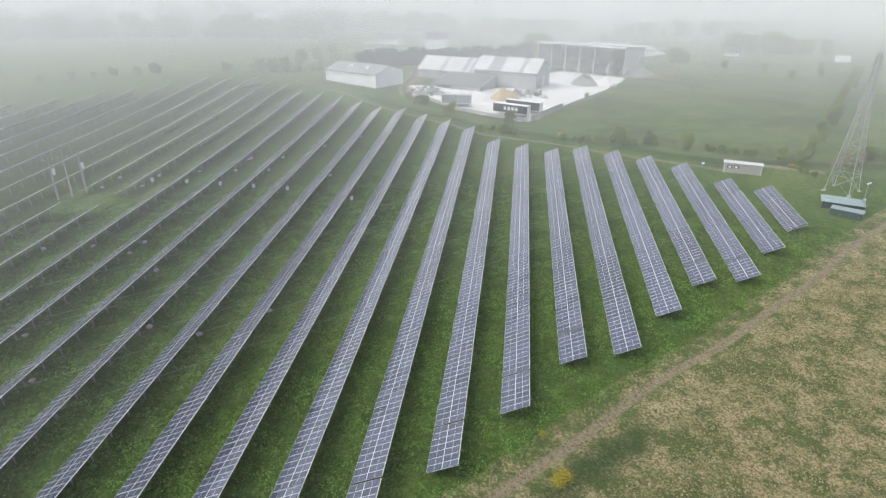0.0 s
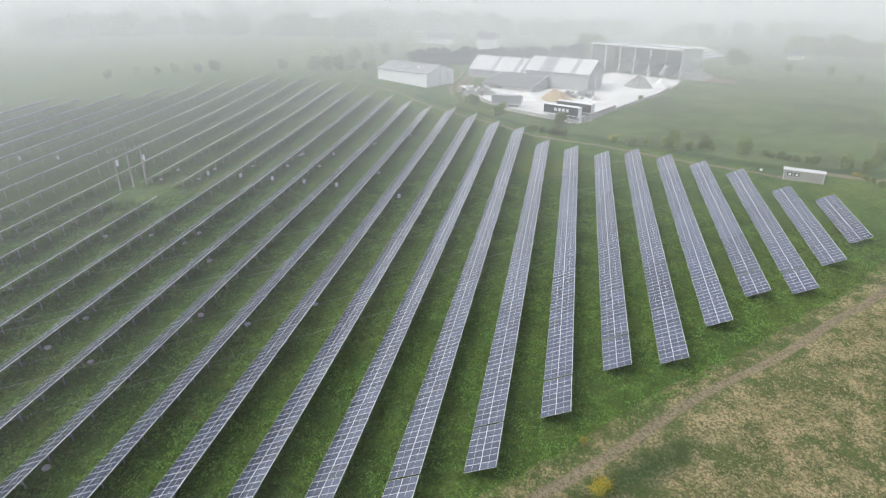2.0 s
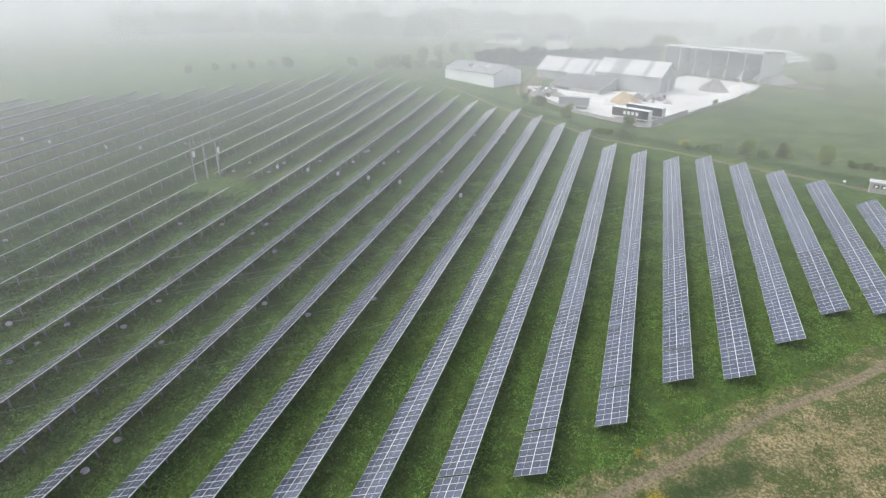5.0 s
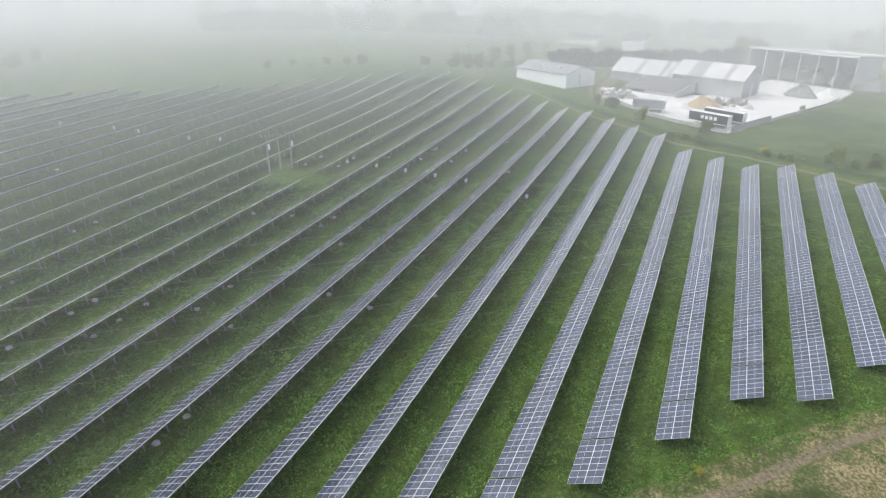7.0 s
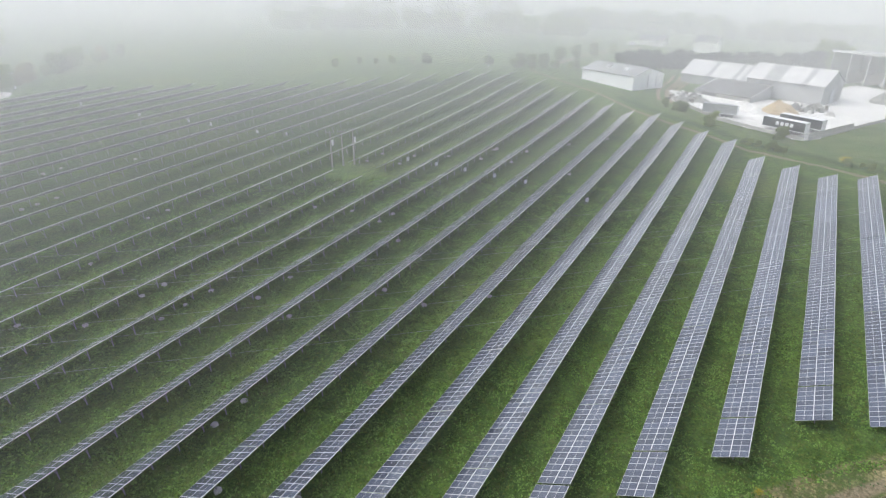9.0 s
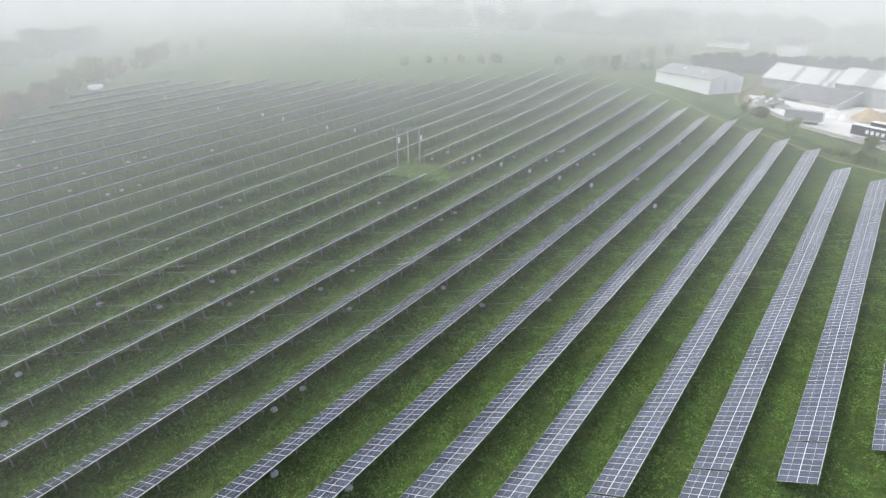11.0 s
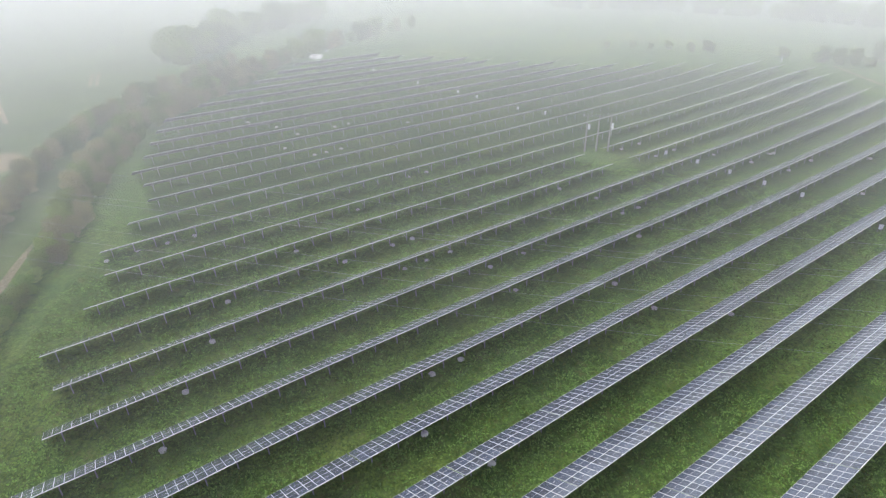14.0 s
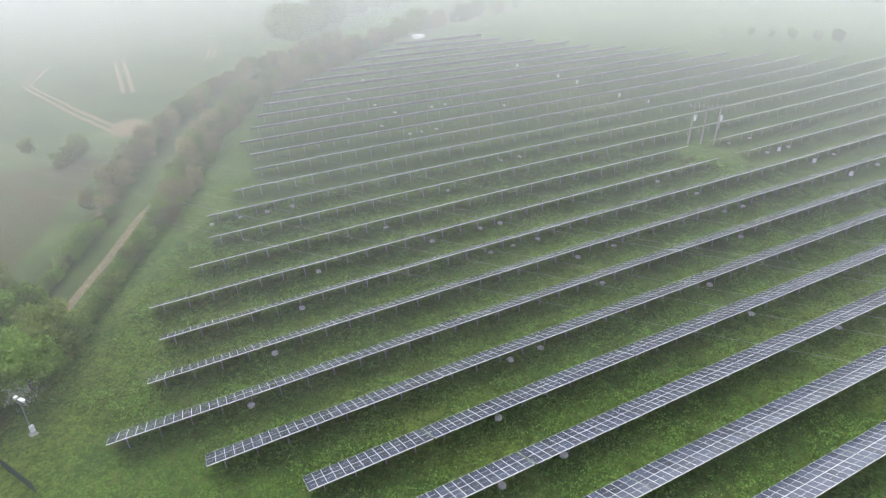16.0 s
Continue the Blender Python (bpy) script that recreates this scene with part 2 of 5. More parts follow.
# ---- the land ----
def land():
    def axis(cuts, steps, end):
        mid = np.concatenate([np.arange(a, b, q) for a, b, q in zip(cuts, cuts[1:], steps)] + [[cuts[-1]]])
        lo, hi, s = [cuts[0]], [cuts[-1]], steps[0]
        while lo[-1] > -end or hi[-1] < end:
            s *= 1.35
            lo.append(lo[-1] - s)
            hi.append(hi[-1] + s)
        return np.concatenate([lo[:0:-1], mid, hi[1:]])

    xs, ys = axis((-280, -110, 70, 150), (1.4, 0.45, 1.4), 3500), axis((-60, -32, 120, 360), (1.4, 0.45, 1.4), 3500)
    X, Y = np.meshgrid(xs, ys)
    Z = ground_array(X, Y)
    near = (X > -300) & (X < 160) & (Y > -80) & (Y < 200)
    Z = Z + np.where(near, relief(X, Y), 0)
    nx, ny = len(xs), len(ys)
    v = np.stack([X, Y, Z], -1).reshape(-1, 3)
    i = np.arange(nx * ny).reshape(ny, nx)
    f = np.stack([i[:-1, :-1], i[:-1, 1:], i[1:, 1:], i[1:, :-1]], -1).reshape(-1, 4)
    me = mesh("ground", v.tolist(), f.tolist(), GROUND, smooth=True)
    # the boundary track runs from the near corner to the pylon
    side = (X - 29.4) * 0.708 - (Y - 83.7) * 0.706
    bend = side + 0.5 * np.sin(Y / 9.0) + 0.3 * np.sin(Y / 3.7)
    dry = np.maximum(smoothstep(0.5, 4.5, bend) * 0.95, 0.6 * smoothstep(-4.5, -2.5, bend)) * smoothstep(200, 150, Y) * smoothstep(-45, -15, X)
    track = np.maximum(np.exp(-((bend - 0.8) / 1.0) ** 2) * 1.0, np.exp(-((bend + 2.6) / 0.6) ** 2) * 0.55) * (Y < 150) * smoothstep(-45, -15, X)
    lush = np.exp(-(((bend - 4.8) / 4.2) ** 2 + ((Y - 60) / 13) ** 2)) * 0.72 + 0.5 * np.exp(-((bend + 9.5) / 4.5) ** 2) * (Y < 135) * smoothstep(-35, -15, X) + smoothstep(0, 8, -(Y + 14) - (X + 98) * 0.45) * smoothstep(-168, -185, X) * 0.5
    # the lane behind the left hedge and the trampled field gate
    lane = np.exp(-(((Y + 17.3) - (X + 98) * -0.453) / 0.95) ** 2) * (X < -84) * smoothstep(-140, -122, X) * 1.2
    def ruts(x0, y0, x1, y1, w=0.5, gap=1.0):
        dx, dy = x1 - x0, y1 - y0
        q = math.hypot(dx, dy)
        s, o = ((X - x0) * dx + (Y - y0) * dy) / q, (-(X - x0) * dy + (Y - y0) * dx) / q + 1.5 * np.sin(Y / 11.0)
        return np.exp(-((np.abs(o) - gap) / w) ** 2) * (s > 0) * (s < q)

    rut = np.maximum.reduce([ruts(-180, -6, -236, -31, 0.8, 1.1), ruts(-213, -2, -262, -3, 0.8, 1.2), ruts(-236, -31, -262, -27, 0.8, 1.2), ruts(-240, 25, -262, 30, 0.8, 1.2), ruts(-44, 238, -52, 300, 1.0, 1.6), ruts(-40, 236, -47, 300, 0.9, 1.0), ruts(-108, 293, -100, 361, 1.7, 0.0), ruts(-100, 361, -88, 390, 1.9, 0.0), ruts(-88, 390, -60, 394, 2.2, 0.0)])
    gate = np.exp(-(((X + 180) / 9) ** 2 + ((Y + 4) / 6) ** 2))
    stub = smoothstep(0, 10, -(Y + 22) - (X + 98) * 0.35 - 4) * (X < -60) * smoothstep(-175, -150, X)
    # open fields past the fence
    past = smoothstep(0, 6, (Y - 178) + 0.36 * (X - 45)) * (X > -20)
    leftf = smoothstep(0, 8, -(Y + 14) - (X + 98) * 0.45) * (X < -60)
    park = np.exp(-(((Y - 171.1) + 0.34 * (X - 67.8)) / 1.6) ** 2) * (X > 66) * (X < 82) * 1.1 + np.exp(-((Y - np.interp(X, (-110, -68, -50, -35, -23, -10, 8, 30, 60), (268, 236, 219, 208.5, 202, 192, 187, 178, 166))) / 1.5) ** 2) * (X > -110) * (X < 60) * 0.85
    # rough growth between the fence path and the yard
    path = np.interp(X, (-110, -68, -50, -35, -23, -10, 8, 30, 60), (268, 236, 219, 208.5, 202, 192, 187, 178, 166))
    lush = lush + 0.62 * np.exp(-((Y - path - 6.5) / 4.5) ** 2) * (X > -60) * (X < 110) + 0.4 * np.exp(-((Y - path - 20) / 8) ** 2) * (X > -60) * (X < 10)
    for name, val in (("dry", dry), ("earth", np.maximum.reduce([track, lane, gate, park, rut * 0.95])), ("field", np.maximum(past, leftf)), ("stubble", stub), ("lush", np.clip(lush, 0, 1))):
        a = me.attributes.new(name, "FLOAT", "POINT")
        a.data.foreach_set("value", val.reshape(-1).astype(np.float32))
    return tagged(new("ground", me), "green grassland with dry meadow and worn tracks", "ground", kind="structure")


land()


def fog_bank():
    """Thin fog everywhere, with thicker banks that ring the clearer air over the near rows."""
    v, f = box(-1100, -300, -40, 900, 1300, 84)
    obs = [new("backdrop", mesh("fog", v, f, fog_material(FOG_BASE)))]
    for cx, cy, r, reach, top, density in FOG_BANKS:
        n, v, f = 48, [], []
        for z in (-30.0, top):
            for q in (r, reach):
                v += [(cx + q * math.cos(2 * math.pi * k / n), cy + q * math.sin(2 * math.pi * k / n), z) for k in range(n)]
        for k in range(n):
            q = (k + 1) % n
            f += [(k, q, n + q, n + k), (2 * n + k, 3 * n + k, 3 * n + q, 2 * n + q), (k, 2 * n + k, 2 * n + q, q), (n + k, n + q, 3 * n + q, 3 * n + k)]
        obs.append(new("backdrop", mesh("fog", v, f, fog_material(density))))
    for ob in obs:
        tagged(ob, "white morning fog drifting over the fields", "fog", kind="structure").display_type = "WIRE"


fog_bank()

# ---- solar tables ----
WIDE, LONG, SLANT = 1.04, 2.08, radians(25.8)
PITCH = 1.058


def plate(xs, ys, kinds):
    """A framed plate as one connected mesh: a ruled top whose glass lies a little below its frame, sides and a back."""
    t, v, f, idx = 0.035, [], [], []
    for i, x in enumerate(xs):
        for j, y in enumerate(ys):
            edge = i in (0, len(xs) - 1) or j in (0, len(ys) - 1)
            v.append((x, y, t if edge else t - 0.004))
    n = len(ys)
    for i in range(len(xs) - 1):
        for j in range(n - 1):
            f.append((i * n + j, (i + 1) * n + j, (i + 1) * n + j + 1, i * n + j + 1))
            idx.append(kinds(i, j))
    rim = [i * n for i in range(len(xs))] + [(len(xs) - 1) * n + j for j in range(1, n)] + [i * n + n - 1 for i in range(len(xs) - 2, -1, -1)] + [j for j in range(n - 2, 0, -1)]
    o = len(v)
    v += [(v[k][0], v[k][1], 0.0) for k in rim]
    for k in range(len(rim)):
        q = (k + 1) % len(rim)
        f.append((rim[k], o + k, o + q, rim[q]))
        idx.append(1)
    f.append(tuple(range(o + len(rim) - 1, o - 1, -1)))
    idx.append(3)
    return v, f, idx


def module_mesh():
    """One framed half-cut module, lying in its own plane, x up the slope; origin at the lower corner."""
    e = 0.026
    xs, ys = (0, e, LONG / 2 - 0.013, LONG / 2 + 0.013, LONG - e, LONG), (0, e, WIDE - e, WIDE)
    return plate(xs, ys, lambda i, j: 1 if i in (0, 4) or j in (0, 2) else (2 if i == 2 else 0))


MV, MF, MI = module_mesh()
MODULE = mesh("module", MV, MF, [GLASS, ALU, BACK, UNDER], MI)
TILT = Matrix.Translation((-3.79, 0, 0.80)) @ Matrix.Rotation(-SLANT, 4, "Y")


def module_pose(col, row):
    return TILT @ Matrix.Translation((row * (LONG + 0.03), col * PITCH, 0.0))


def panel_mesh(cols):
    """The glazed face of a whole table as one ruled plate, for the tables farther off."""
    e, xs, ys = 0.026, [], []
    for r in range(2):
        o = r * (LONG + 0.03)
        xs += [o, o + e, o + LONG / 2 - 0.013, o + LONG / 2 + 0.013, o + LONG - e, o + LONG]
    for c in range(cols):
        ys += [c * PITCH, c * PITCH + e, c * PITCH + WIDE - e, c * PITCH + WIDE]
    v, f, idx = plate(xs, ys, lambda i, j: 1 if i % 6 in (0, 4, 5) or j % 4 != 1 else (2 if i % 6 == 2 else 0))
    return mesh("panel", [tuple(TILT @ Vector(p)) for p in v], f, [GLASS, ALU, BACK, UNDER], idx)


def under(x):
    """Height of the modules' underside above the ground at x."""
    return 0.80 + (x + 3.79) * math.tan(SLANT) - 0.02


POST = mesh("post", *join(beam((-1.45, 0, -0.3), (-1.45, 0, under(-1.45) - 0.12), 0.10, 0.14), beam((-1.45, 0, 0.45), (-3.0, 0, under(-3.0) - 0.1), 0.06),
                          beam((-3.6, 0, under(-3.6) - 0.10), (-0.2, 0, under(-0.2) - 0.10), 0.07, 0.12)), STEEL)
PANEL = {n: panel_mesh(n) for n in (7, 14)}
PURLIN = {n: mesh("purlin", *beam((0, -0.05, 0), (0, n * PITCH + 0.03, 0), 0.06, 0.09), STEEL) for n in (7, 14)}


CLAMP = {n: mesh("clamp_strip", *box(LONG - 0.002, 0.0, 0.036, LONG + 0.032, n * PITCH - 0.02, 0.044), BACK) for n in (7, 14)}
# white stands in for sky light caught along the tables' high edge
EDGE = {n: mesh("edge_rail", *beam((0.012, 0.0, 2.59), (0.012, n * PITCH - 0.02, 2.59), 0.04, 0.085), BACK) for n in (7, 14)}


def table(cols, single):
    ob = empty("solar_table", Matrix(), "tilted solar table of dark blue modules on galvanised steel posts", "solar panel", "solar tables in the rows")
    if single:
        for c in range(cols):
            for r in range(2):
                part("module", MODULE, ob, m=module_pose(c, r))
        part("clamp_strip", CLAMP[cols], ob, m=TILT)
    else:
        part("panel", PANEL[cols], ob)
    for x in (-3.1, -0.7):
        part("purlin", PURLIN[cols], ob, m=Matrix.Translation((x, 0, under(x) - 0.05)))
    part("edge_rail", EDGE[cols], ob, "edge rail painted white for the sky light it catches")
    n = 4 if cols == 14 else 2
    for k in range(n):
        part("post", POST, ob, m=Matrix.Translation((0, cols * PITCH * (k + 0.5) / n, 0)))
    return ob


# high edge of each row: index, near end, far end, columns of the first table
ROWS = [(-26, 93, 130), (-25, 83, 138), (-24, 71, 146), (-23, 59, 154), (-22, 47.5, 162), (-21, 35.4, 170), (-20, 31.2, 179), (-19, 27.6, 187),
        (-18, 24.2, 196), (-17, 19.8, 206), (-16, 20.4, 216), (-15, 19.4, 226), (-14, 13.7, 237), (-13, 7.2, 242), (-12, 6.4, 244), (-11, 1.9, 241),
        (-10, -5.0, 237), (-9, -4.3, 231), (-8, -6.5, 227), (-7, -11.6, 223), (-6, -1.6, 217), (-5, 7.7, 213.5), (-4, 16, 209), (-3, 25, 204),
        (-2, 34, 198), (-1, 43.7, 191), (0, 54.3, 185), (1, 65.7, 182), (2, 77.5, 179.2), (3, 81.0, 177.6), (4, 92.6, 174.4), (5, 103.5, 173),
        (6, 106.0, 167), (7, 117.8, 158.7), (8, 128.6, 156)]
SHORT_FIRST = {0, -1, 1, 2, 5, 6}


def row_x(i):
    return -4.87 + 8.424 * i


def solar_field():
    first, rng = {}, random.Random(3)
    for i, a, b in ROWS:
        x = row_x(i)
        runs = [(a, b)] if i not in (-10, -11) else [(a, 113.8), (124.2, b)]
        for a0, b0 in runs:
            y, k = a0, 0
            while b0 - y > 5.5:
                cols = 7 if (k == 0 and i in SHORT_FIRST) or b0 - y < 13 else 14
                length = cols * PITCH
                xm, ym = x - 1.9, y + length / 2
                single = math.hypot(xm, ym) < 96 and (ym > 0.55 * -xm - 30)
                z0, z1 = ground_z(xm, y), ground_z(xm, y + length)
                m = Matrix.Translation((x, y, z0)) @ Matrix.Rotation(math.atan2(z1 - z0, length) + radians(rng.uniform(-0.12, 0.12)), 4, "X") @ Matrix.Rotation(radians(rng.uniform(-0.35, 0.35)), 4, "Y")
                key = (cols, single)
                if key not in first:
                    first[key] = table(*key)
                    first[key].matrix_basis = m
                else:
                    copy_thing(first[key], m)
                y += length + (0.26 if cols == 7 and k == 0 else rng.choice((0.05, 0.08, 0.14)))
                k += 1


solar_field()

# ---- more materials ----
WHITE_SHEET = mat("white_sheet_cladding", (0.84, 0.85, 0.86), 0.55, 0, 0.08, 0.4, 6, 0.1)
GREY_SHEET = mat("grey_fibre_cement", (0.42, 0.43, 0.43), 0.85, 0, 0.3, 0.3, 5, 0.2)
PALE_SHEET = mat("pale_roof_sheet", (0.60, 0.60, 0.59), 0.6, 0, 0.2, 0.3, 5, 0.1)
ROOF_GREY = mat("weathered_roof_sheet", (0.36, 0.37, 0.37), 0.7, 0, 0.35, 0.35, 6, 0.15)
ROOF_DARK = mat("dark_roof_sheet", (0.20, 0.20, 0.20), 0.8, 0, 0.35, 0.4, 6, 0.2)
# dark door jambs, and the painted shade of the workshop doorway
DARK = mat("dark_jamb_and_doorway_shade", (0.10, 0.10, 0.10), 0.9, 0, 0.3, 0.5, 6, 0.2)
DOOR_GREY = mat("grey_door_paint", (0.50, 0.52, 0.54), 0.5, 0, 0.15, 1, 10, 0.05)
BLACK_PANEL = mat("black_trailer_curtain", (0.025, 0.026, 0.03), 0.4, 0, 0.3, 1, 10, 0.05)
TRAILER_WHITE = mat("white_trailer_paint", (0.78, 0.79, 0.80), 0.4, 0, 0.12, 1, 10, 0.0)
TRAILER_GREY = mat("grey_tipper_paint", (0.38, 0.39, 0.40), 0.5, 0.2, 0.2, 1, 10, 0.05)
RUBBER = mat("tyre_rubber", (0.03, 0.03, 0.03), 0.85, 0, 0.3, 4, 20, 0.1)
SAND = mat("tan_sand", (0.46, 0.36, 0.22), 0.95, 0, 0.25, 0.6, 6, 0.5)
GRAVEL = mat("grey_gravel", (0.30, 0.30, 0.28), 0.95, 0, 0.35, 0.6, 6, 0.6)
CHALK = mat("white_stone_rubble", (0.74, 0.73, 0.70), 0.95, 0, 0.2, 0.4, 4, 0.6)
FOOTING = mat("pale_cast_concrete", (0.70, 0.69, 0.65), 0.9, 0, 0.3, 1.5, 14, 0.3)
YARD = mat("pale_yard_gravel", (0.74, 0.73, 0.70), 0.95, 0, 0.3, 0.12, 3, 0.3)
EARTH = mat("bare_earth", (0.20, 0.16, 0.11), 0.95, 0, 0.4, 0.5, 6, 0.4)
GREEN_PAINT = mat("dark_green_paint", (0.035, 0.07, 0.055), 0.6, 0, 0.25, 1, 10, 0.05)
GREEN_ROOF = mat("pale_green_roof", (0.25, 0.33, 0.32), 0.6, 0, 0.2, 0.8, 8, 0.1)
CABIN = mat("beige_cabin_panel", (0.36, 0.35, 0.31), 0.65, 0, 0.2, 0.8, 9, 0.1)
WINDOW = mat("dark_window_glass", (0.03, 0.035, 0.04), 0.08, 0, 0.1, 1, 10, 0.0)
LAMP_WHITE = mat("white_plastic", (0.80, 0.81, 0.82), 0.4, 0, 0.06, 2, 20, 0.0)
POLE = mat("weathered_concrete_pole", (0.36, 0.35, 0.33), 0.9, 0, 0.25, 1.2, 14, 0.3)
PYLON = mat("dull_galvanised_lattice", (0.55, 0.56, 0.56), 0.6, 0.5, 0.25, 1, 10, 0.05)
CABLE = mat("aluminium_conductor", (0.55, 0.56, 0.57), 0.45, 0.4, 0.1, 1, 10, 0.0)
WOOD = mat("grey_fence_wood", (0.22, 0.19, 0.15), 0.9, 0, 0.35, 1.5, 14, 0.3)
BARK = mat("bark", (0.12, 0.10, 0.08), 0.95, 0, 0.4, 3, 20, 0.5)
SLATE = mat("slate_roof", (0.12, 0.12, 0.13), 0.7, 0, 0.3, 0.6, 6, 0.2)
RENDER_WALL = mat("white_house_wall", (0.80, 0.79, 0.76), 0.85, 0, 0.1, 0.6, 8, 0.1)


def leaf_mat(name, a, b):
    """Leaves: two tints mixed leaf by leaf, thin enough to let light through."""
    m = bpy.data.materials.new(name)
    m.use_nodes = True
    n, l = m.node_tree.nodes, m.node_tree.links
    p = n["Principled BSDF"]
    geo, info = n.new("ShaderNodeNewGeometry"), n.new("ShaderNodeObjectInfo")
    x = n.new("ShaderNodeMix")
    x.data_type = "RGBA"
    x.inputs[6].default_value, x.inputs[7].default_value = (*a, 1), (*b, 1)
    l.new(geo.outputs["Random Per Island"], x.inputs[0])
    h = n.new("ShaderNodeHueSaturation")
    r = n.new("ShaderNodeMapRange")
    r.inputs[3].default_value, r.inputs[4].default_value = 0.75, 1.25
    l.new(info.outputs["Random"], r.inputs[0])
    l.new(r.outputs[0], h.inputs["Value"])
    l.new(x.outputs[2], h.inputs["Color"])
    l.new(h.outputs[0], p.inputs["Base Color"])
    p.inputs["Roughness"].default_value = 0.7
    p.inputs["Specular IOR Level"].default_value = 0.25
    t = n.new("ShaderNodeBsdfTranslucent")
    l.new(h.outputs[0], t.inputs["Color"])
    s = n.new("ShaderNodeMixShader")
    s.inputs[0].default_value = 0.3
    l.new(p.outputs[0], s.inputs[1])
    l.new(t.outputs[0], s.inputs[2])
    l.new(s.outputs[0], n["Material Output"].inputs["Surface"])
    return m


LEAF_GREEN = leaf_mat("fresh_green_leaves", (0.24, 0.36, 0.07), (0.13, 0.23, 0.045))
LEAF_OLIVE = leaf_mat("olive_leaves", (0.25, 0.31, 0.085), (0.15, 0.21, 0.055))
LEAF_BROWN = leaf_mat("bare_brown_twigs", (0.34, 0.31, 0.16), (0.22, 0.22, 0.10))
LEAF_DARK = leaf_mat("dark_conifer_needles", (0.030, 0.045, 0.022), (0.018, 0.030, 0.016))
FLOWER = leaf_mat("yellow_gorse_flowers", (0.75, 0.52, 0.02), (0.55, 0.40, 0.03))
WEED = leaf_mat("broad_weed_leaves", (0.24, 0.40, 0.085), (0.10, 0.20, 0.03))
TUFT = leaf_mat("dry_grass_tufts", (0.44, 0.36, 0.21), (0.12, 0.16, 0.05))
FLUFF = leaf_mat("white_blossom_heads", (0.55, 0.55, 0.48), (0.40, 0.42, 0.33))


# ---- buildings of the stone yard ----
YAW = -27.1


def at(x, y, yaw=0.0, dz=0.0):
    return pose(x, y, ground_z(x, y) + dz, 0, 0, yaw)


def gable_house(name, m, length, depth, eave, ridge, wall_mat, roof_mats, label, bays, over=0.4, category="barn", door=None, lights=()):
    """A gabled hall; local x along its front, y to its back. Walls 0.2 m thick, roof in bays."""
    ob = empty(name, m, label, category)
    t = 0.2
    part("wall", mesh("front_wall", *box(0, 0, -1.5, length, t, eave), wall_mat), ob)
    part("wall", mesh("back_wall", *box(0, depth - t, -1.5, length, depth, eave), wall_mat), ob)
    for x in (0, length - t):
        y0, y1 = t + 0.003, depth - t - 0.003
        prof = [(y0, -1.5), (y1, -1.5), (y1, eave - 0.06), (depth / 2, ridge - 0.06), (y0, eave - 0.06)]
        v = [(x + dx, y, z) for dx in (0, t) for y, z in prof]
        f = [(4, 3, 2, 1, 0), (5, 6, 7, 8, 9)] + [(k, (k + 1) % 5, 5 + (k + 1) % 5, 5 + k) for k in range(5)]
        part("gable_wall", mesh("gable_wall", v, f, wall_mat), ob)
    rise = (ridge - eave) / (depth / 2)
    w = length / bays
    for k in range(bays):
        for s in (0, 1):
            x0, x1 = k * w + (0.02 if k else -over), (k + 1) * w - (0.02 if k < bays - 1 else -over)
            ya, yb = (-over, depth / 2) if s == 0 else (depth + over, depth / 2)
            za, zb = eave - over * rise + 0.02, ridge + 0.02
            v = [(x0, ya, za), (x1, ya, za), (x1, yb, zb), (x0, yb, zb)]
            v += [(a, b, c + 0.10) for a, b, c in v]
            f = [(0, 3, 2, 1), (4, 5, 6, 7), (0, 1, 5, 4), (1, 2, 6, 5), (2, 3, 7, 6), (3, 0, 4, 7)]
            if s:
                f = [q[::-1] for q in f]
            part("roof_panel", mesh("roof_panel", v, f, roof_mats[k % len(roof_mats)]), ob)
    part("ridge_cap", mesh("ridge_cap", *box(-over, depth / 2 - 0.3, ridge + 0.09, length + over, depth / 2 + 0.3, ridge + 0.19), roof_mats[0]), ob)
    for g in (-over, depth + over - 0.14):
        part("gutter", mesh("gutter", *box(-over, g - 0.07, eave - over * rise - 0.14, length + over, g + 0.14, eave - over * rise - 0.03), GREY_SHEET), ob)
    if door:
        y, wd, h, dm = door
        part("door", mesh("door", *box(length, y, 0, length + 0.08, y + wd, h), dm), ob, "pale sliding sheet door")
        for a in (y - 0.15, y + wd):
            part("door_jamb", mesh("door_jamb", *box(length, a, 0, length + 0.12, a + 0.15, h + 0.15), DARK), ob)
    for lx in lights:
        part("skylight", mesh("skylight", *box(lx, depth * 0.22, eave + depth * 0.22 * rise + 0.1, lx + 1.6, depth * 0.22 + 1.6, eave + depth * 0.22 * rise + 0.95), TRAILER_WHITE), ob, "raised white roof light")
    return ob


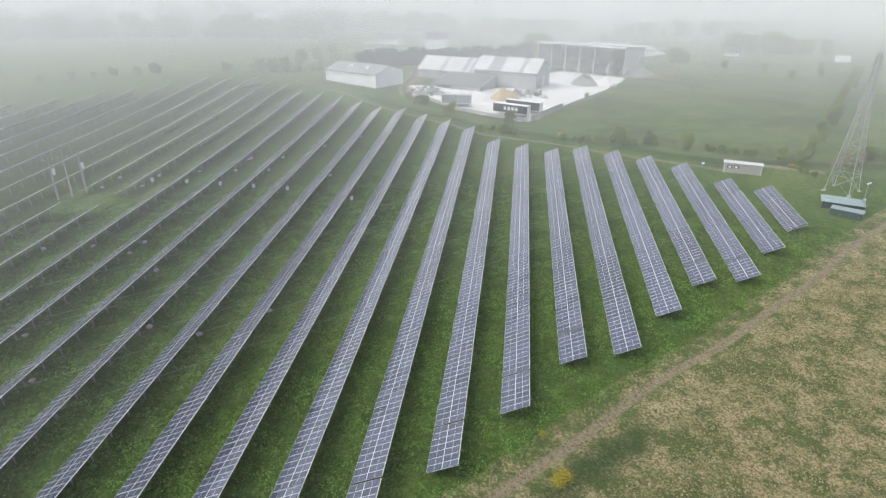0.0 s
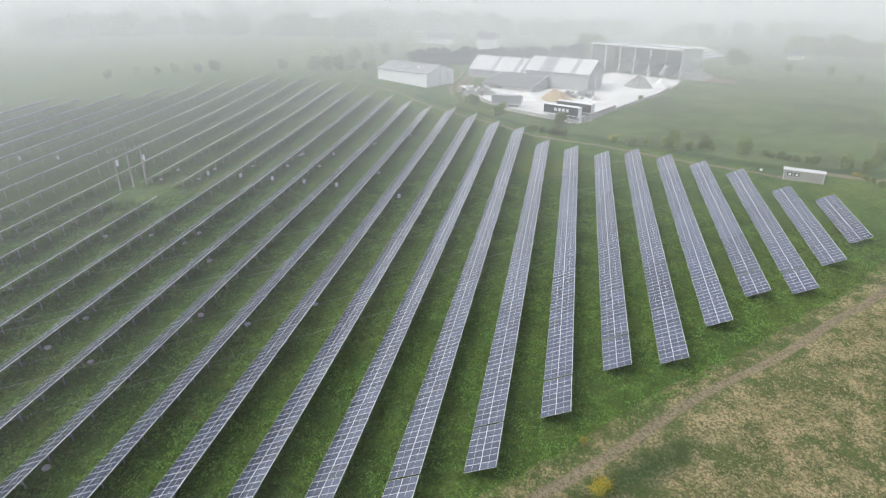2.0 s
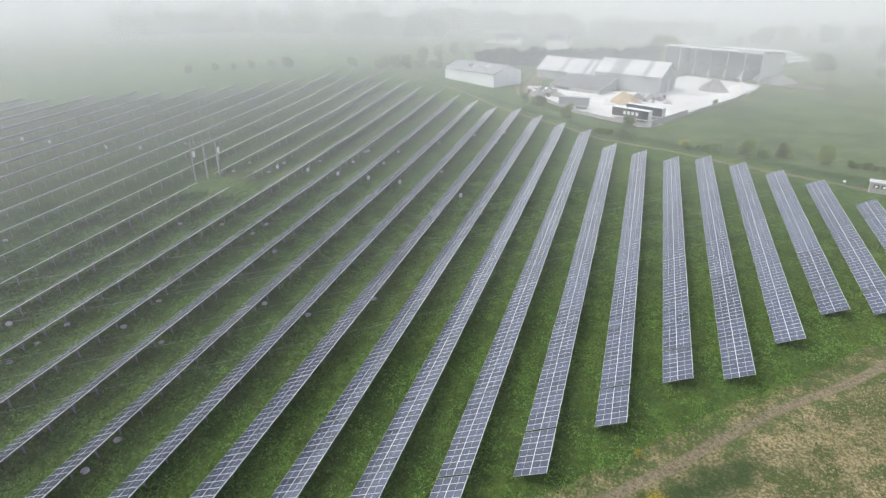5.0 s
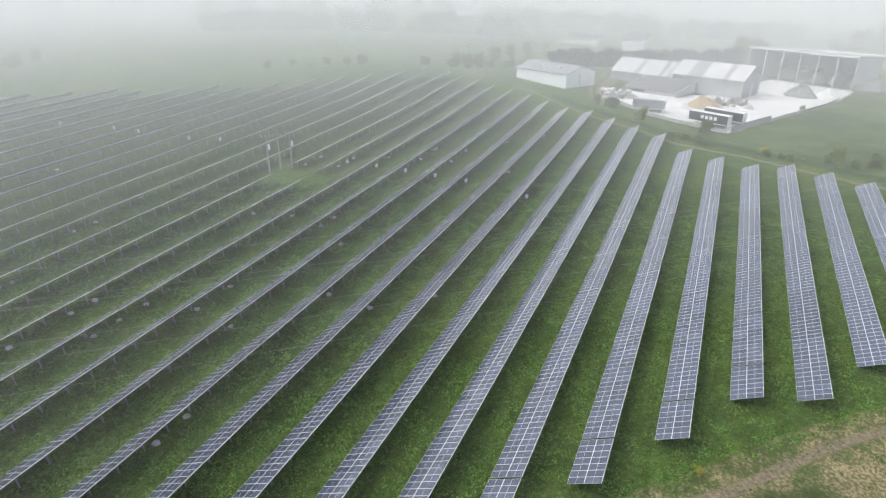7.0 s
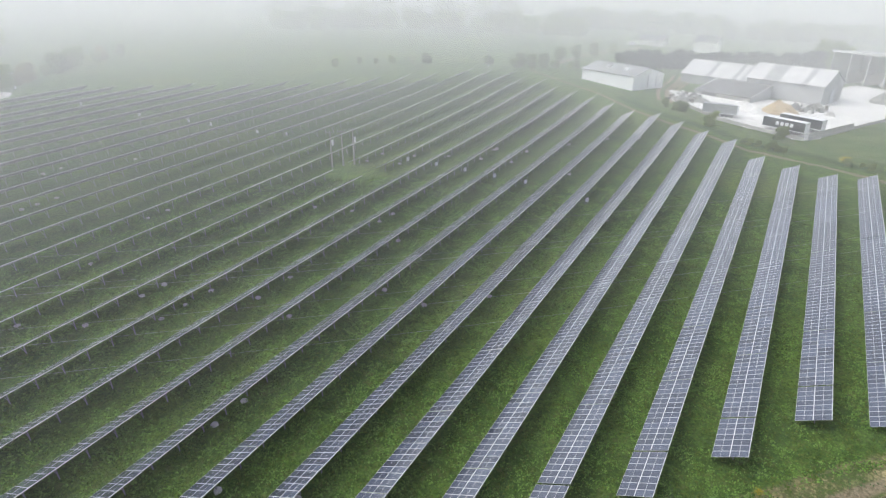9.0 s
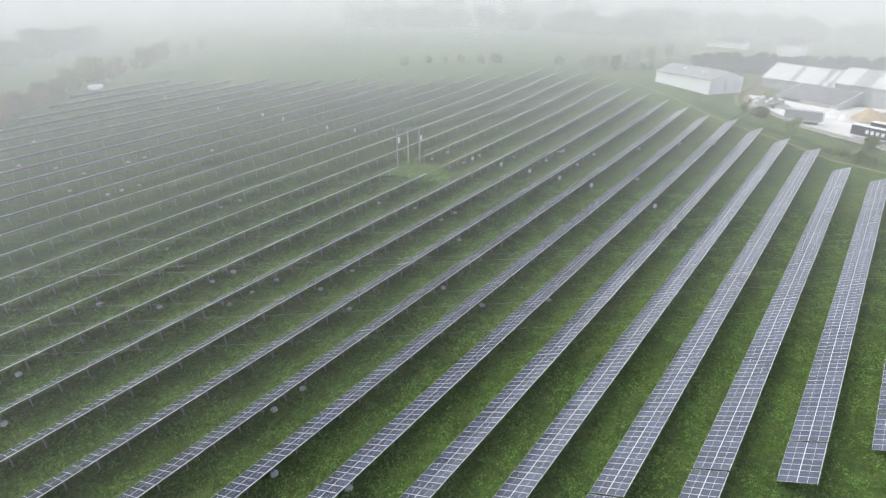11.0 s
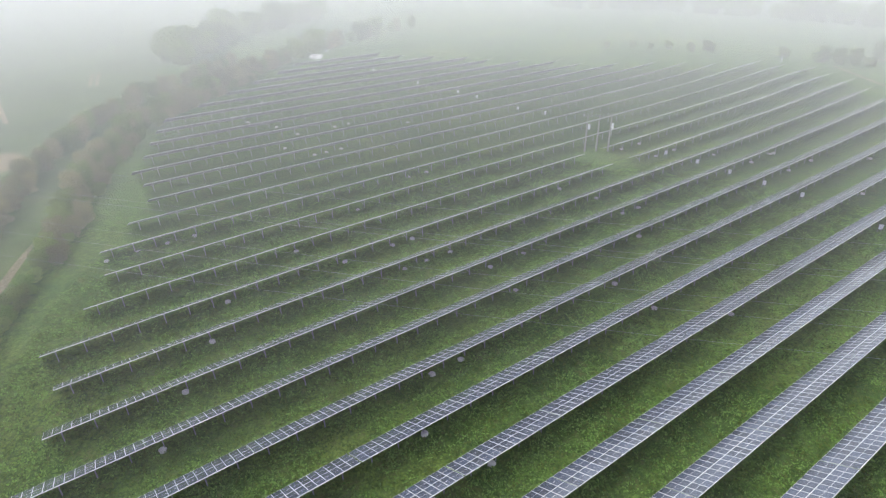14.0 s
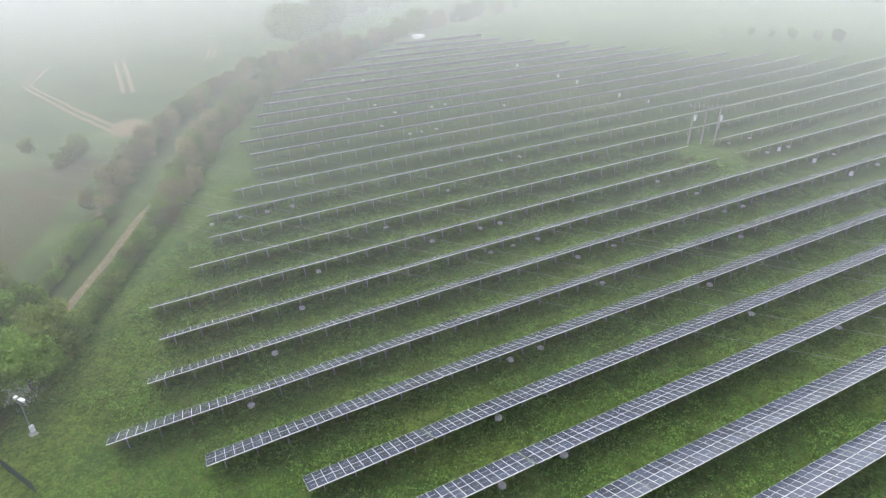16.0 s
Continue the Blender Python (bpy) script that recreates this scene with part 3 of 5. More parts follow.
def open_shed():
    """The tall open-fronted bulk store with concrete side walls and seven bays."""
    L, D, H0, H1, bays = 46.5, 24.0, 13.2, 11.4, 6
    base = at(48.7, 304.7, YAW - 4)
    ob = empty("open_store", base @ Matrix.Translation((-L, 0, 0)), "tall open-fronted bulk store of pale concrete and steel", "barn")
    part("back_wall", mesh("back_wall", *box(0, D - 0.3, -1.5, L, D, H1 - 0.25), GREY_SHEET), ob)
    for x in (0.003, L - 0.303):
        v = [(x, 0, -1.5), (x + 0.3, 0, -1.5), (x + 0.3, D - 0.31, -1.5), (x, D - 0.31, -1.5), (x, 0, H0 - 0.3), (x + 0.3, 0, H0 - 0.3), (x + 0.3, D - 0.31, H1 - 0.25), (x, D - 0.31, H1 - 0.25)]
        part("side_wall", mesh("side_wall", v, [(0, 3, 2, 1), (4, 5, 6, 7), (0, 1, 5, 4), (1, 2, 6, 5), (2, 3, 7, 6), (3, 0, 4, 7)], PALE_SHEET), ob)
    v = [(-0.5, -0.8, H0), (L + 0.5, -0.8, H0), (L + 0.5, D + 0.5, H1 - 0.1), (-0.5, D + 0.5, H1 - 0.1)]
    v += [(a, b, c + 0.18) for a, b, c in v]
    part("roof", mesh("roof", v, [(0, 3, 2, 1), (4, 5, 6, 7), (0, 1, 5, 4), (1, 2, 6, 5), (2, 3, 7, 6), (3, 0, 4, 7)], ROOF_GREY), ob)
    part("fascia", mesh("fascia", *box(-0.5, -0.95, H0 - 0.7, L + 0.5, -0.81, H0 + 0.25), PALE_SHEET), ob, "pale fascia board")
    for k in range(1, bays):
        x = k * L / bays
        part("post", mesh("post", *box(x - 0.2, 0, -0.5, x + 0.2, 0.45, H0 - 0.02), PALE_SHEET), ob)
        part("bay_wall", mesh("bay_wall", *box(x - 0.15, 0.6, -0.5, x + 0.15, D - 0.31, 4.2), CONCRETE), ob)
        part("rafter", mesh("rafter", *beam((x, 0.46, H0 - 0.35), (x, D - 0.31, H1 - 0.4), 0.25, 0.5), GREY_SHEET), ob)
    for k in range(9):
        a = 3.0 + k * 4.6
        part("roof_sheet", mesh("roof_sheet", *beam((a, D * 0.55, H0 - (H0 - H1) * 0.55 + 0.30), (a + 3.6, D * 0.60, H0 - (H0 - H1) * 0.60 + 0.32), 2.4, 0.12), TRAILER_WHITE), ob, "white roof light sheet")
    return ob


gable_house("storage_shed", at(-83.0, 262.2, YAW, -0.4), 28.0, 18.0, 4.9, 7.4, WHITE_SHEET, [ROOF_GREY], "white steel shed with a low grey roof", 8, door=(8.5, 5.0, 4.2, WHITE_SHEET), lights=(10.0, 19.5))
BARN = at(7.0, 263.3, YAW + 6)
PALE, MID = PALE_SHEET, ROOF_GREY
gable_house("old_barn", BARN @ Matrix.Translation((-28.6, 0, 0)), 28.6, 17.0, 7.0, 11.7, GREY_SHEET, [PALE] * 3 + [MID] * 3 + [PALE] * 4 + [MID] + [PALE] * 3,
            "grey gabled barn with a patched pale roof", 14, door=(6.5, 4.0, 5.0, DOOR_GREY))
gable_house("old_barn", BARN @ Matrix.Translation((-58.4, 2.6, 0)), 29.6, 17.0, 5.0, 9.9, GREY_SHEET, [PALE] * 6 + [MID] + [PALE] * 5 + [MID, PALE, MID, PALE],
            "lower grey gabled barn with narrow dark roof stripes", 16)
open_shed()


def lean_to():
    ob = empty("lean_to", BARN @ Matrix.Translation((-40.5, -16.6, 0)), "low workshop with a dark mossy monopitch roof", "shed")
    L, D = 22.5, 16.0
    part("wall", mesh("wall", *box(0, 0, -1.2, L, 0.2, 2.2), CONCRETE), ob)
    for x in (0, L - 0.2):
        v = [(x, 0.203, -1.2), (x + 0.2, 0.203, -1.2), (x + 0.2, D, -1.2), (x, D, -1.2), (x, 0.203, 2.2), (x + 0.2, 0.203, 2.2), (x + 0.2, D, 4.9), (x, D, 4.9)]
        part("side_wall", mesh("side_wall", v, [(0, 3, 2, 1), (4, 5, 6, 7), (0, 1, 5, 4), (1, 2, 6, 5), (2, 3, 7, 6), (3, 0, 4, 7)], GREY_SHEET), ob)
    for k in range(5):
        x0, x1 = k * L / 5 + 0.02, (k + 1) * L / 5 - 0.02
        v = [(x0, -0.5, 2.18), (x1, -0.5, 2.18), (x1, D, 5.0), (x0, D, 5.0)]
        v += [(a, b, c + 0.1) for a, b, c in v]
        part("roof_panel", mesh("roof_panel", v, [(0, 3, 2, 1), (4, 5, 6, 7), (0, 1, 5, 4), (1, 2, 6, 5), (2, 3, 7, 6), (3, 0, 4, 7)], ROOF_DARK), ob)
    for x in (-0.22, L + 0.02):
        part("verge_trim", mesh("verge_trim", *beam((x + 0.1, -0.5, 2.30), (x + 0.1, D, 5.12), 0.2, 0.3), PALE_SHEET), ob, "pale verge trim")
    for k in range(7):
        part("roof_patch", mesh("roof_patch", *beam((1.5 + 2.9 * k, 2 + (k * 5) % 9, 2.37 + 0.176 * (2 + (k * 5) % 9)), (3.4 + 2.9 * k, 2 + (k * 5) % 9, 2.37 + 0.176 * (2 + (k * 5) % 9)), 1.6, 0.05), GREY_SHEET), ob, "grey replaced roof sheet")
    # no hole here: a dark sheet on the wall paints the unlit inside
    part("opening", mesh("opening", *box(3, -0.03, 0, 9, -0.004, 1.9), DARK), ob, "dark sheet painted as the shaded workshop doorway")


lean_to()


def yard():
    """The pale gravel yard, draped 6 cm above the land."""
    P = [(-46, 262), (-43, 247), (-40, 239), (-22, 220), (-9, 213), (4, 207), (16, 228), (35, 262), (49, 298), (47, 303), (20, 322), (8, 300), (9, 270), (-25, 262)]

    def inside(x, y):
        c = False
        for (xa, ya), (xb, yb) in zip(P, P[1:] + P[:1]):
            if (ya > y) != (yb > y) and x < (xb - xa) * (y - ya) / (yb - ya) + xa:
                c = not c
        return c

    idx, v, f = {}, [], []

    def vert(i, j):
        if (i, j) not in idx:
            idx[i, j] = len(v)
            v.append((i, j, ground_z(i, j) + 0.09))
        return idx[i, j]

    for i in range(-50, 52):
        for j in range(200, 326):
            if inside(i + 0.5 + 0.5 * math.sin(j), j + 0.5 + 0.5 * math.sin(i * 1.3)):
                f.append((vert(i, j), vert(i + 1, j), vert(i + 1, j + 1), vert(i, j + 1)))
    tagged(new("pavement", mesh("yard", v, f, YARD)), "pale compacted gravel yard with tyre marks", "yard", kind="structure")


yard()


def heap(x, y, rx, ry, h, m, label, seed, name="stone_heap"):
    """A loose heap: a bumpy mound with a skirt that runs into the ground."""
    rng, v, f, n, rings = random.Random(seed), [], [], 28, 12
    for r in range(rings + 1):
        q = r / rings
        for k in range(n):
            a = 2 * math.pi * k / n
            w = 1 + 0.18 * noise.noise((math.cos(a) * 1.5 + seed, math.sin(a) * 1.5, 0.3))
            z = h * (1 - q) ** 0.85 * (1 + 0.35 * noise.noise((q * 4 * math.cos(a), q * 4 * math.sin(a), seed))) + rng.uniform(-0.08, 0.12) * h * 0.4 * (q < 0.95)
            v.append((rx * q * w * math.cos(a), ry * q * w * math.sin(a), z - (0.5 if r == rings else 0)))
    for r in range(rings):
        f += [(r * n + k, (r + 1) * n + k, (r + 1) * n + (k + 1) % n, r * n + (k + 1) % n) for k in range(n)]
    tagged(new(name, mesh(name, v, f, m)), label, "heap").matrix_basis = at(x, y, YAW)


heap(-5.5, 241.5, 6.8, 4.6, 4.4, SAND, "tall heap of tan sand in the yard", 1, "sand_heap")
heap(28.5, 281, 6.5, 5.0, 5.0, GRAVEL, "dark grey gravel heap in the yard", 2, "gravel_heap")
heap(37.5, 280, 6.0, 4.0, 3.6, CHALK, "pale grey stone heap in the yard", 3)
heap(-17, 240, 6.5, 3.6, 3.0, CHALK, "bright white rubble heap beside the workshop", 4, "rubble_heap")
heap(57, 307, 9.0, 6.0, 4.2, GRAVEL, "brown grey spoil heap behind the store", 5, "spoil_heap")
heap(-33, 246, 6.0, 3.0, 2.0, GRAVEL, "grey scrap and stone heap by the workshop", 6, "scrap_heap")
heap(66, 297, 9.0, 4.0, 1.6, EARTH, "low earth bank beside the yard", 7, "earth_bank")
heap(3.0, 249, 2.6, 2.0, 2.2, GRAVEL, "small dark heap of rock by the barn", 8, "rock_heap")


def trailer(x, y, yaw, side, label, length=13.4, marks=False, open_top=False):
    ob = empty("semi_trailer", at(x, y, yaw), label, "trailer")
    w, z0, z1 = 2.5, 1.15, 3.9
    part("body", mesh("body", *box(0, 0.02, z0, length, w - 0.02, z1), side), ob)
    part("roof", mesh("roof", *box(-0.02, -0.02, z1, length + 0.02, w + 0.02, z1 + 0.08), TRAILER_GREY if open_top else TRAILER_WHITE), ob)
    for xx in (-0.03, length - 0.05):
        part("end_frame", mesh("end_frame", *box(xx, -0.01, z0, xx + 0.08, w + 0.01, z1 - 0.01), TRAILER_WHITE), ob, "white end frame")
    part("skirt", mesh("skirt", *box(0, 0, z0 - 0.22, length, w, z0 - 0.003), TRAILER_WHITE), ob)
    if marks:
        for k in range(4):
            part("lettering_bar", mesh("lettering_bar", *box(4.2 + k * 1.5, 0.0, 2.0, 5.2 + k * 1.5, 0.016, 3.1), TRAILER_WHITE), ob, "pale lettering block")
    if open_top:
        for k in range(12):
            a = 0.5 + k * (length - 1) / 11
            part("rib", mesh("rib", *box(a - 0.05, -0.06, z0, a + 0.05, 0.015, z1 - 0.02), STEEL), ob)
    for k in range(3):
        for yy in (0.1, w - 0.4):
            wheel = part("wheel", mesh("wheel", *tube((length - 4.2 + k * 1.3, yy, 0.5), (length - 4.2 + k * 1.3, yy + 0.3, 0.5), 0.5, 0.5, 16), RUBBER), ob)
            part("hub", mesh("hub", *tube((length - 4.2 + k * 1.3, yy - 0.02, 0.5), (length - 4.2 + k * 1.3, yy + 0.32, 0.5), 0.26, 0.26, 12), STEEL), wheel)
    for yy in (0.4, w - 0.5):
        part("landing_leg", mesh("landing_leg", *beam((2.6, yy, 0), (2.6, yy, z0 - 0.2), 0.12), STEEL), ob)
    return ob


trailer(-8.7, 216.8, YAW, BLACK_PANEL, "black curtain-sided semi-trailer with a white roof", marks=True)
trailer(-4.4, 222.4, YAW, BLACK_PANEL, "dark semi-trailer with a white roof in the yard")
trailer(-28.1, 224.9, YAW + 22, TRAILER_GREY, "grey ribbed open tipping trailer beside the yard hedge", 11.0, open_top=True)


def concrete_fence(points, h, m, label):
    """A run of prefabricated panels between posts."""
    ob = empty("concrete_fence", at(*points[0]), label, "fence")
    inv = ob.matrix_basis.inverted()
    for (xa, ya), (xb, yb) in zip(points, points[1:]):
        n = max(1, round(math.hypot(xb - xa, yb - ya) / 2.6))
        for k in range(n):
            p, q = [(xa + (xb - xa) * s / n, ya + (yb - ya) * s / n) for s in (k, k + 1)]
            a, b = [inv @ Vector((s[0], s[1], ground_z(*s))) for s in (p, q)]
            d = (b - a).normalized() * 0.1
            up = Vector((0, 0, h / 2))
            part("panel", mesh("panel", *beam(a + d + up, b - d + up, 0.1, h), m), ob)
            part("post", mesh("post", *beam(a - Vector((0, 0, 0.3)), a + Vector((0, 0, h + 0.1)), 0.18), m), ob)


concrete_fence([(4.6, 208.6), (16.4, 228.0)], 2.1, CONCRETE, "pale prefabricated concrete panel fence round the yard")
concrete_fence([(16.6, 228.6), (35.5, 263.0), (42, 279)], 0.9, CONCRETE, "low pale concrete edging along the yard")
concrete_fence([(-42.5, 246.5), (-39.5, 239.0), (-22, 219.8), (-9.5, 213.4), (3.6, 207.6)], 1.1, CONCRETE, "low grey boundary wall of the stone yard")


def cabin():
    ob = empty("site_cabin", at(55.8, 166.4, -17), "beige site cabin with a pale flat roof", "cabin")
    part("wall", mesh("wall", *box(0, 0, -0.3, 9.4, 2.6, 2.45), CABIN), ob)
    part("roof", mesh("roof", *box(-0.15, -0.15, 2.453, 9.55, 2.75, 2.62), PALE_SHEET), ob, "pale flat roof")
    for x in (0.9, 2.5):
        w = part("window", mesh("window", *box(x, -0.03, 1.1, x + 1.2, -0.004, 2.0), WINDOW), ob, "dark window with pale blind")
        part("blind", mesh("blind", *box(x + 0.3, -0.045, 1.25, x + 0.9, -0.032, 1.8), LAMP_WHITE), w)
    part("door", mesh("door", *box(5.6, -0.04, 0, 6.5, -0.004, 2.05), CABIN), ob)
    for x in (0.2, 9.2):
        part("corner_post", mesh("corner_post", *box(x - 0.12, -0.03, -0.3, x + 0.12, -0.002, 2.45), DOOR_GREY), ob)
    g = empty("mesh_gate", at(48.6, 169.3, -17), "dark wire mesh gate panels beside the site cabin", "gate")
    for x in (0, 3.2, 6.4):
        part("gate_post", mesh("gate_post", *beam((x, 0, -0.2), (x, 0, 2.1), 0.12), GREEN_PAINT), g)
    for k in range(2):
        bars = [beam((k * 3.2 + 0.1, 0, z), (k * 3.2 + 3.1, 0, z), 0.035) for z in (0.15, 0.75, 1.4, 2.0)] + [beam((k * 3.2 + 0.2 + 0.25 * q, 0, 0.15), (k * 3.2 + 0.2 + 0.25 * q, 0, 2.0), 0.02) for q in range(12)]
        part("gate_leaf", mesh("gate_leaf", *join(*bars), GREEN_PAINT), g)
    part("sign", mesh("sign", *box(2.2, -0.06, 1.1, 2.9, -0.03, 1.7), LAMP_WHITE), g, "small white notice board")


cabin()


def substation():
    ob = empty("substation_hut", at(71.8, 143.8, -22, -0.5), "dark green substation hut with a pale green roof", "hut")
    part("wall", mesh("wall", *box(0, 0, -0.5, 8.2, 4.6, 2.2), GREEN_PAINT), ob)
    v = [(-0.4, -0.4, 2.2), (8.6, -0.4, 2.2), (8.6, 5.0, 2.2), (-0.4, 5.0, 2.2), (0.6, 1.6, 2.9), (7.6, 1.6, 2.9), (7.6, 3.0, 2.9), (0.6, 3.0, 2.9)]
    part("roof", mesh("roof", v, [(0, 3, 2, 1), (4, 5, 6, 7), (0, 1, 5, 4), (1, 2, 6, 5), (2, 3, 7, 6), (3, 0, 4, 7)], GREEN_ROOF), ob, "pale green hipped roof")
    t = empty("transformer_kiosk", at(71.9, 139.8, -34, -0.4), "dark grey green transformer kiosk with a pale lid", "kiosk")
    part("body", mesh("body", *box(0, 0, -0.5, 6.3, 2.6, 2.0), GREEN_PAINT), t)
    part("lid", mesh("lid", *box(-0.12, -0.12, 2.003, 6.42, 2.72, 2.16), GREEN_ROOF), t)
    for k in range(3):
        d = part("door", mesh("door", *box(0.4 + k * 1.9, -0.04, 0.1, 2.1 + k * 1.9, -0.004, 1.8), GREEN_PAINT), t)
        part("handle", mesh("handle", *box(1.9 + k * 1.9, -0.08, 0.9, 1.96 + k * 1.9, -0.042, 1.15), STEEL), d)


substation()


def camera_mast(x, y, h=5.4, yaw=0.0):
    ob = empty("camera_mast", at(x, y, yaw), "slim grey mast with a white security camera", "mast", "security masts round the field")
    part("pole", mesh("pole", *tube((0, 0, -0.3), (0, 0, h), 0.09, 0.06, 10), STEEL), ob)
    part("base", mesh("base", *box(-0.45, -0.45, -0.3, 0.45, 0.45, 0.12), CONCRETE), ob, "concrete base")
    part("cabinet", mesh("cabinet", *box(0.1, -0.25, 0.6, 0.45, 0.25, 1.5), LAMP_WHITE), ob, "white control cabinet")
    part("arm", mesh("arm", *beam((-0.5, 0, h - 0.15), (0.6, 0, h - 0.1), 0.06), STEEL), ob)
    c = part("lens_housing", mesh("lens_housing", *tube((0.25, 0, h + 0.05), (0.95, 0, h - 0.05), 0.16, 0.16, 10), LAMP_WHITE), ob, "white camera housing")
    part("hood", mesh("hood", *box(0.2, -0.2, h + 0.17, 1.05, 0.2, h + 0.21), LAMP_WHITE), c)
    part("flood_lamp", mesh("flood_lamp", *box(-0.65, -0.2, h - 0.05, -0.3, 0.2, h + 0.22), LAMP_WHITE), ob, "white lamp head")


for x, y, h in ((-72.4, -20.2, 5.6), (81.8, 145.9, 5.2), (-125.2, 256.5, 5.5), (-246, 116, 6.0)):
    camera_mast(x, y, h, 40)


def low_fence(points, h=1.1, step=3.4):
    """Timber posts with two wires."""
    ob = empty("wire_fence", at(*points[0]), "low wire fence on weathered wooden posts", "fence")
    inv = ob.matrix_basis.inverted()
    rng = random.Random(9)
    for (xa, ya), (xb, yb) in zip(points, points[1:]):
        n = max(1, round(math.hypot(xb - xa, yb - ya) / step))
        for k in range(n):
            p, q = [(xa + (xb - xa) * s / n, ya + (yb - ya) * s / n) for s in (k, k + 1)]
            a, b = [inv @ Vector((s[0], s[1], ground_z(*s))) for s in (p, q)]
            hh = h + rng.uniform(-0.1, 0.15)
            part("post", mesh("post", *beam(a - Vector((0, 0, 0.3)), a + Vector((rng.uniform(-0.06, 0.06), 0, hh)), 0.11), WOOD), ob)
            for z in (0.5, 0.95):
                part("wire", mesh("wire", *beam(a + Vector((0, 0, z)), b + Vector((0, 0, z)), 0.012), STEEL), ob)


low_fence([(-62, 243), (-30, 217), (-2, 203), (20, 196), (45, 186), (70, 178), (90, 171)])


def mesh_fence_panel():
    ob = empty("mesh_fence", at(-68.3, -23.0), "dark green welded mesh fence panel", "fence")
    inv = ob.matrix_basis.inverted()
    a, b = inv @ Vector((-68.3, -23.0, ground_z(-68.3, -23))), inv @ Vector((-62.8, -19.4, ground_z(-62.8, -19.4)))
    for s in (0, 0.5, 1):
        p = a.lerp(b, s)
        part("post", mesh("post", *beam(p - Vector((0, 0, 0.3)), p + Vector((0, 0, 1.7)), 0.08), GREEN_PAINT), ob)
    wires = [beam(a + Vector((0, 0, z)), b + Vector((0, 0, z)), 0.03) for z in (0.1, 0.4, 0.7, 1.0, 1.3, 1.6)]
    wires += [beam(a.lerp(b, k / 90), a.lerp(b, k / 90) + Vector((0, 0, 1.62)), 0.022) for k in range(91)]
    part("mesh_panel", mesh("mesh_panel", *join(*wires), GREEN_PAINT), ob)


mesh_fence_panel()


# ---- power lines ----
def utility_pole(x, y, h, tap, label):
    ob = empty("utility_pole", at(x, y, 45), label, "pole", "poles of the crossing line")
    part("shaft", mesh("shaft", *tube((0, 0, -0.5), (0, 0, h), 0.27, 0.14, 12), POLE), ob)
    part("crossarm", mesh("crossarm", *beam((-1.1, 0, h - 0.25), (1.1, 0, h - 0.25), 0.12), STEEL), ob)
    for k in (-1, 0, 1):
        part("insulator", mesh("insulator", *tube((k * 0.95, 0, h - 0.2), (k * 0.95, 0, h + 0.25), 0.07, 0.05, 8), LAMP_WHITE), ob)
    if tap:
        part("switch_box", mesh("switch_box", *box(0.25, -0.35, h * 0.62, 0.75, 0.35, h * 0.62 + 1.3), LAMP_WHITE), ob, "white switch box")
    return ob


utility_pole(-103.6, 120.2, 9.6, True, "pale concrete utility pole with a white switch box")
utility_pole(-102.0, 122.8, 9.5, False, "pale concrete utility pole in the field")
utility_pole(-100.2, 125.3, 9.8, True, "pale concrete utility pole with a white switch box")


def sweep(pts, r, n):
    """A round cable along a chain of points, as one skin."""
    v, f = [], []
    d = (Vector(pts[-1]) - Vector(pts[0])).normalized()
    s = d.cross(Vector((0, 0, 1))).normalized()
    u = s.cross(d)
    for p in pts:
        v += [tuple(Vector(p) + (s * math.cos(2 * math.pi * k / n) + u * math.sin(2 * math.pi * k / n)) * r) for k in range(n)]
    for i in range(len(pts) - 1):
        f += [(i * n + k, i * n + (k + 1) % n, (i + 1) * n + (k + 1) % n, (i + 1) * n + k) for k in range(n)]
    return v, f


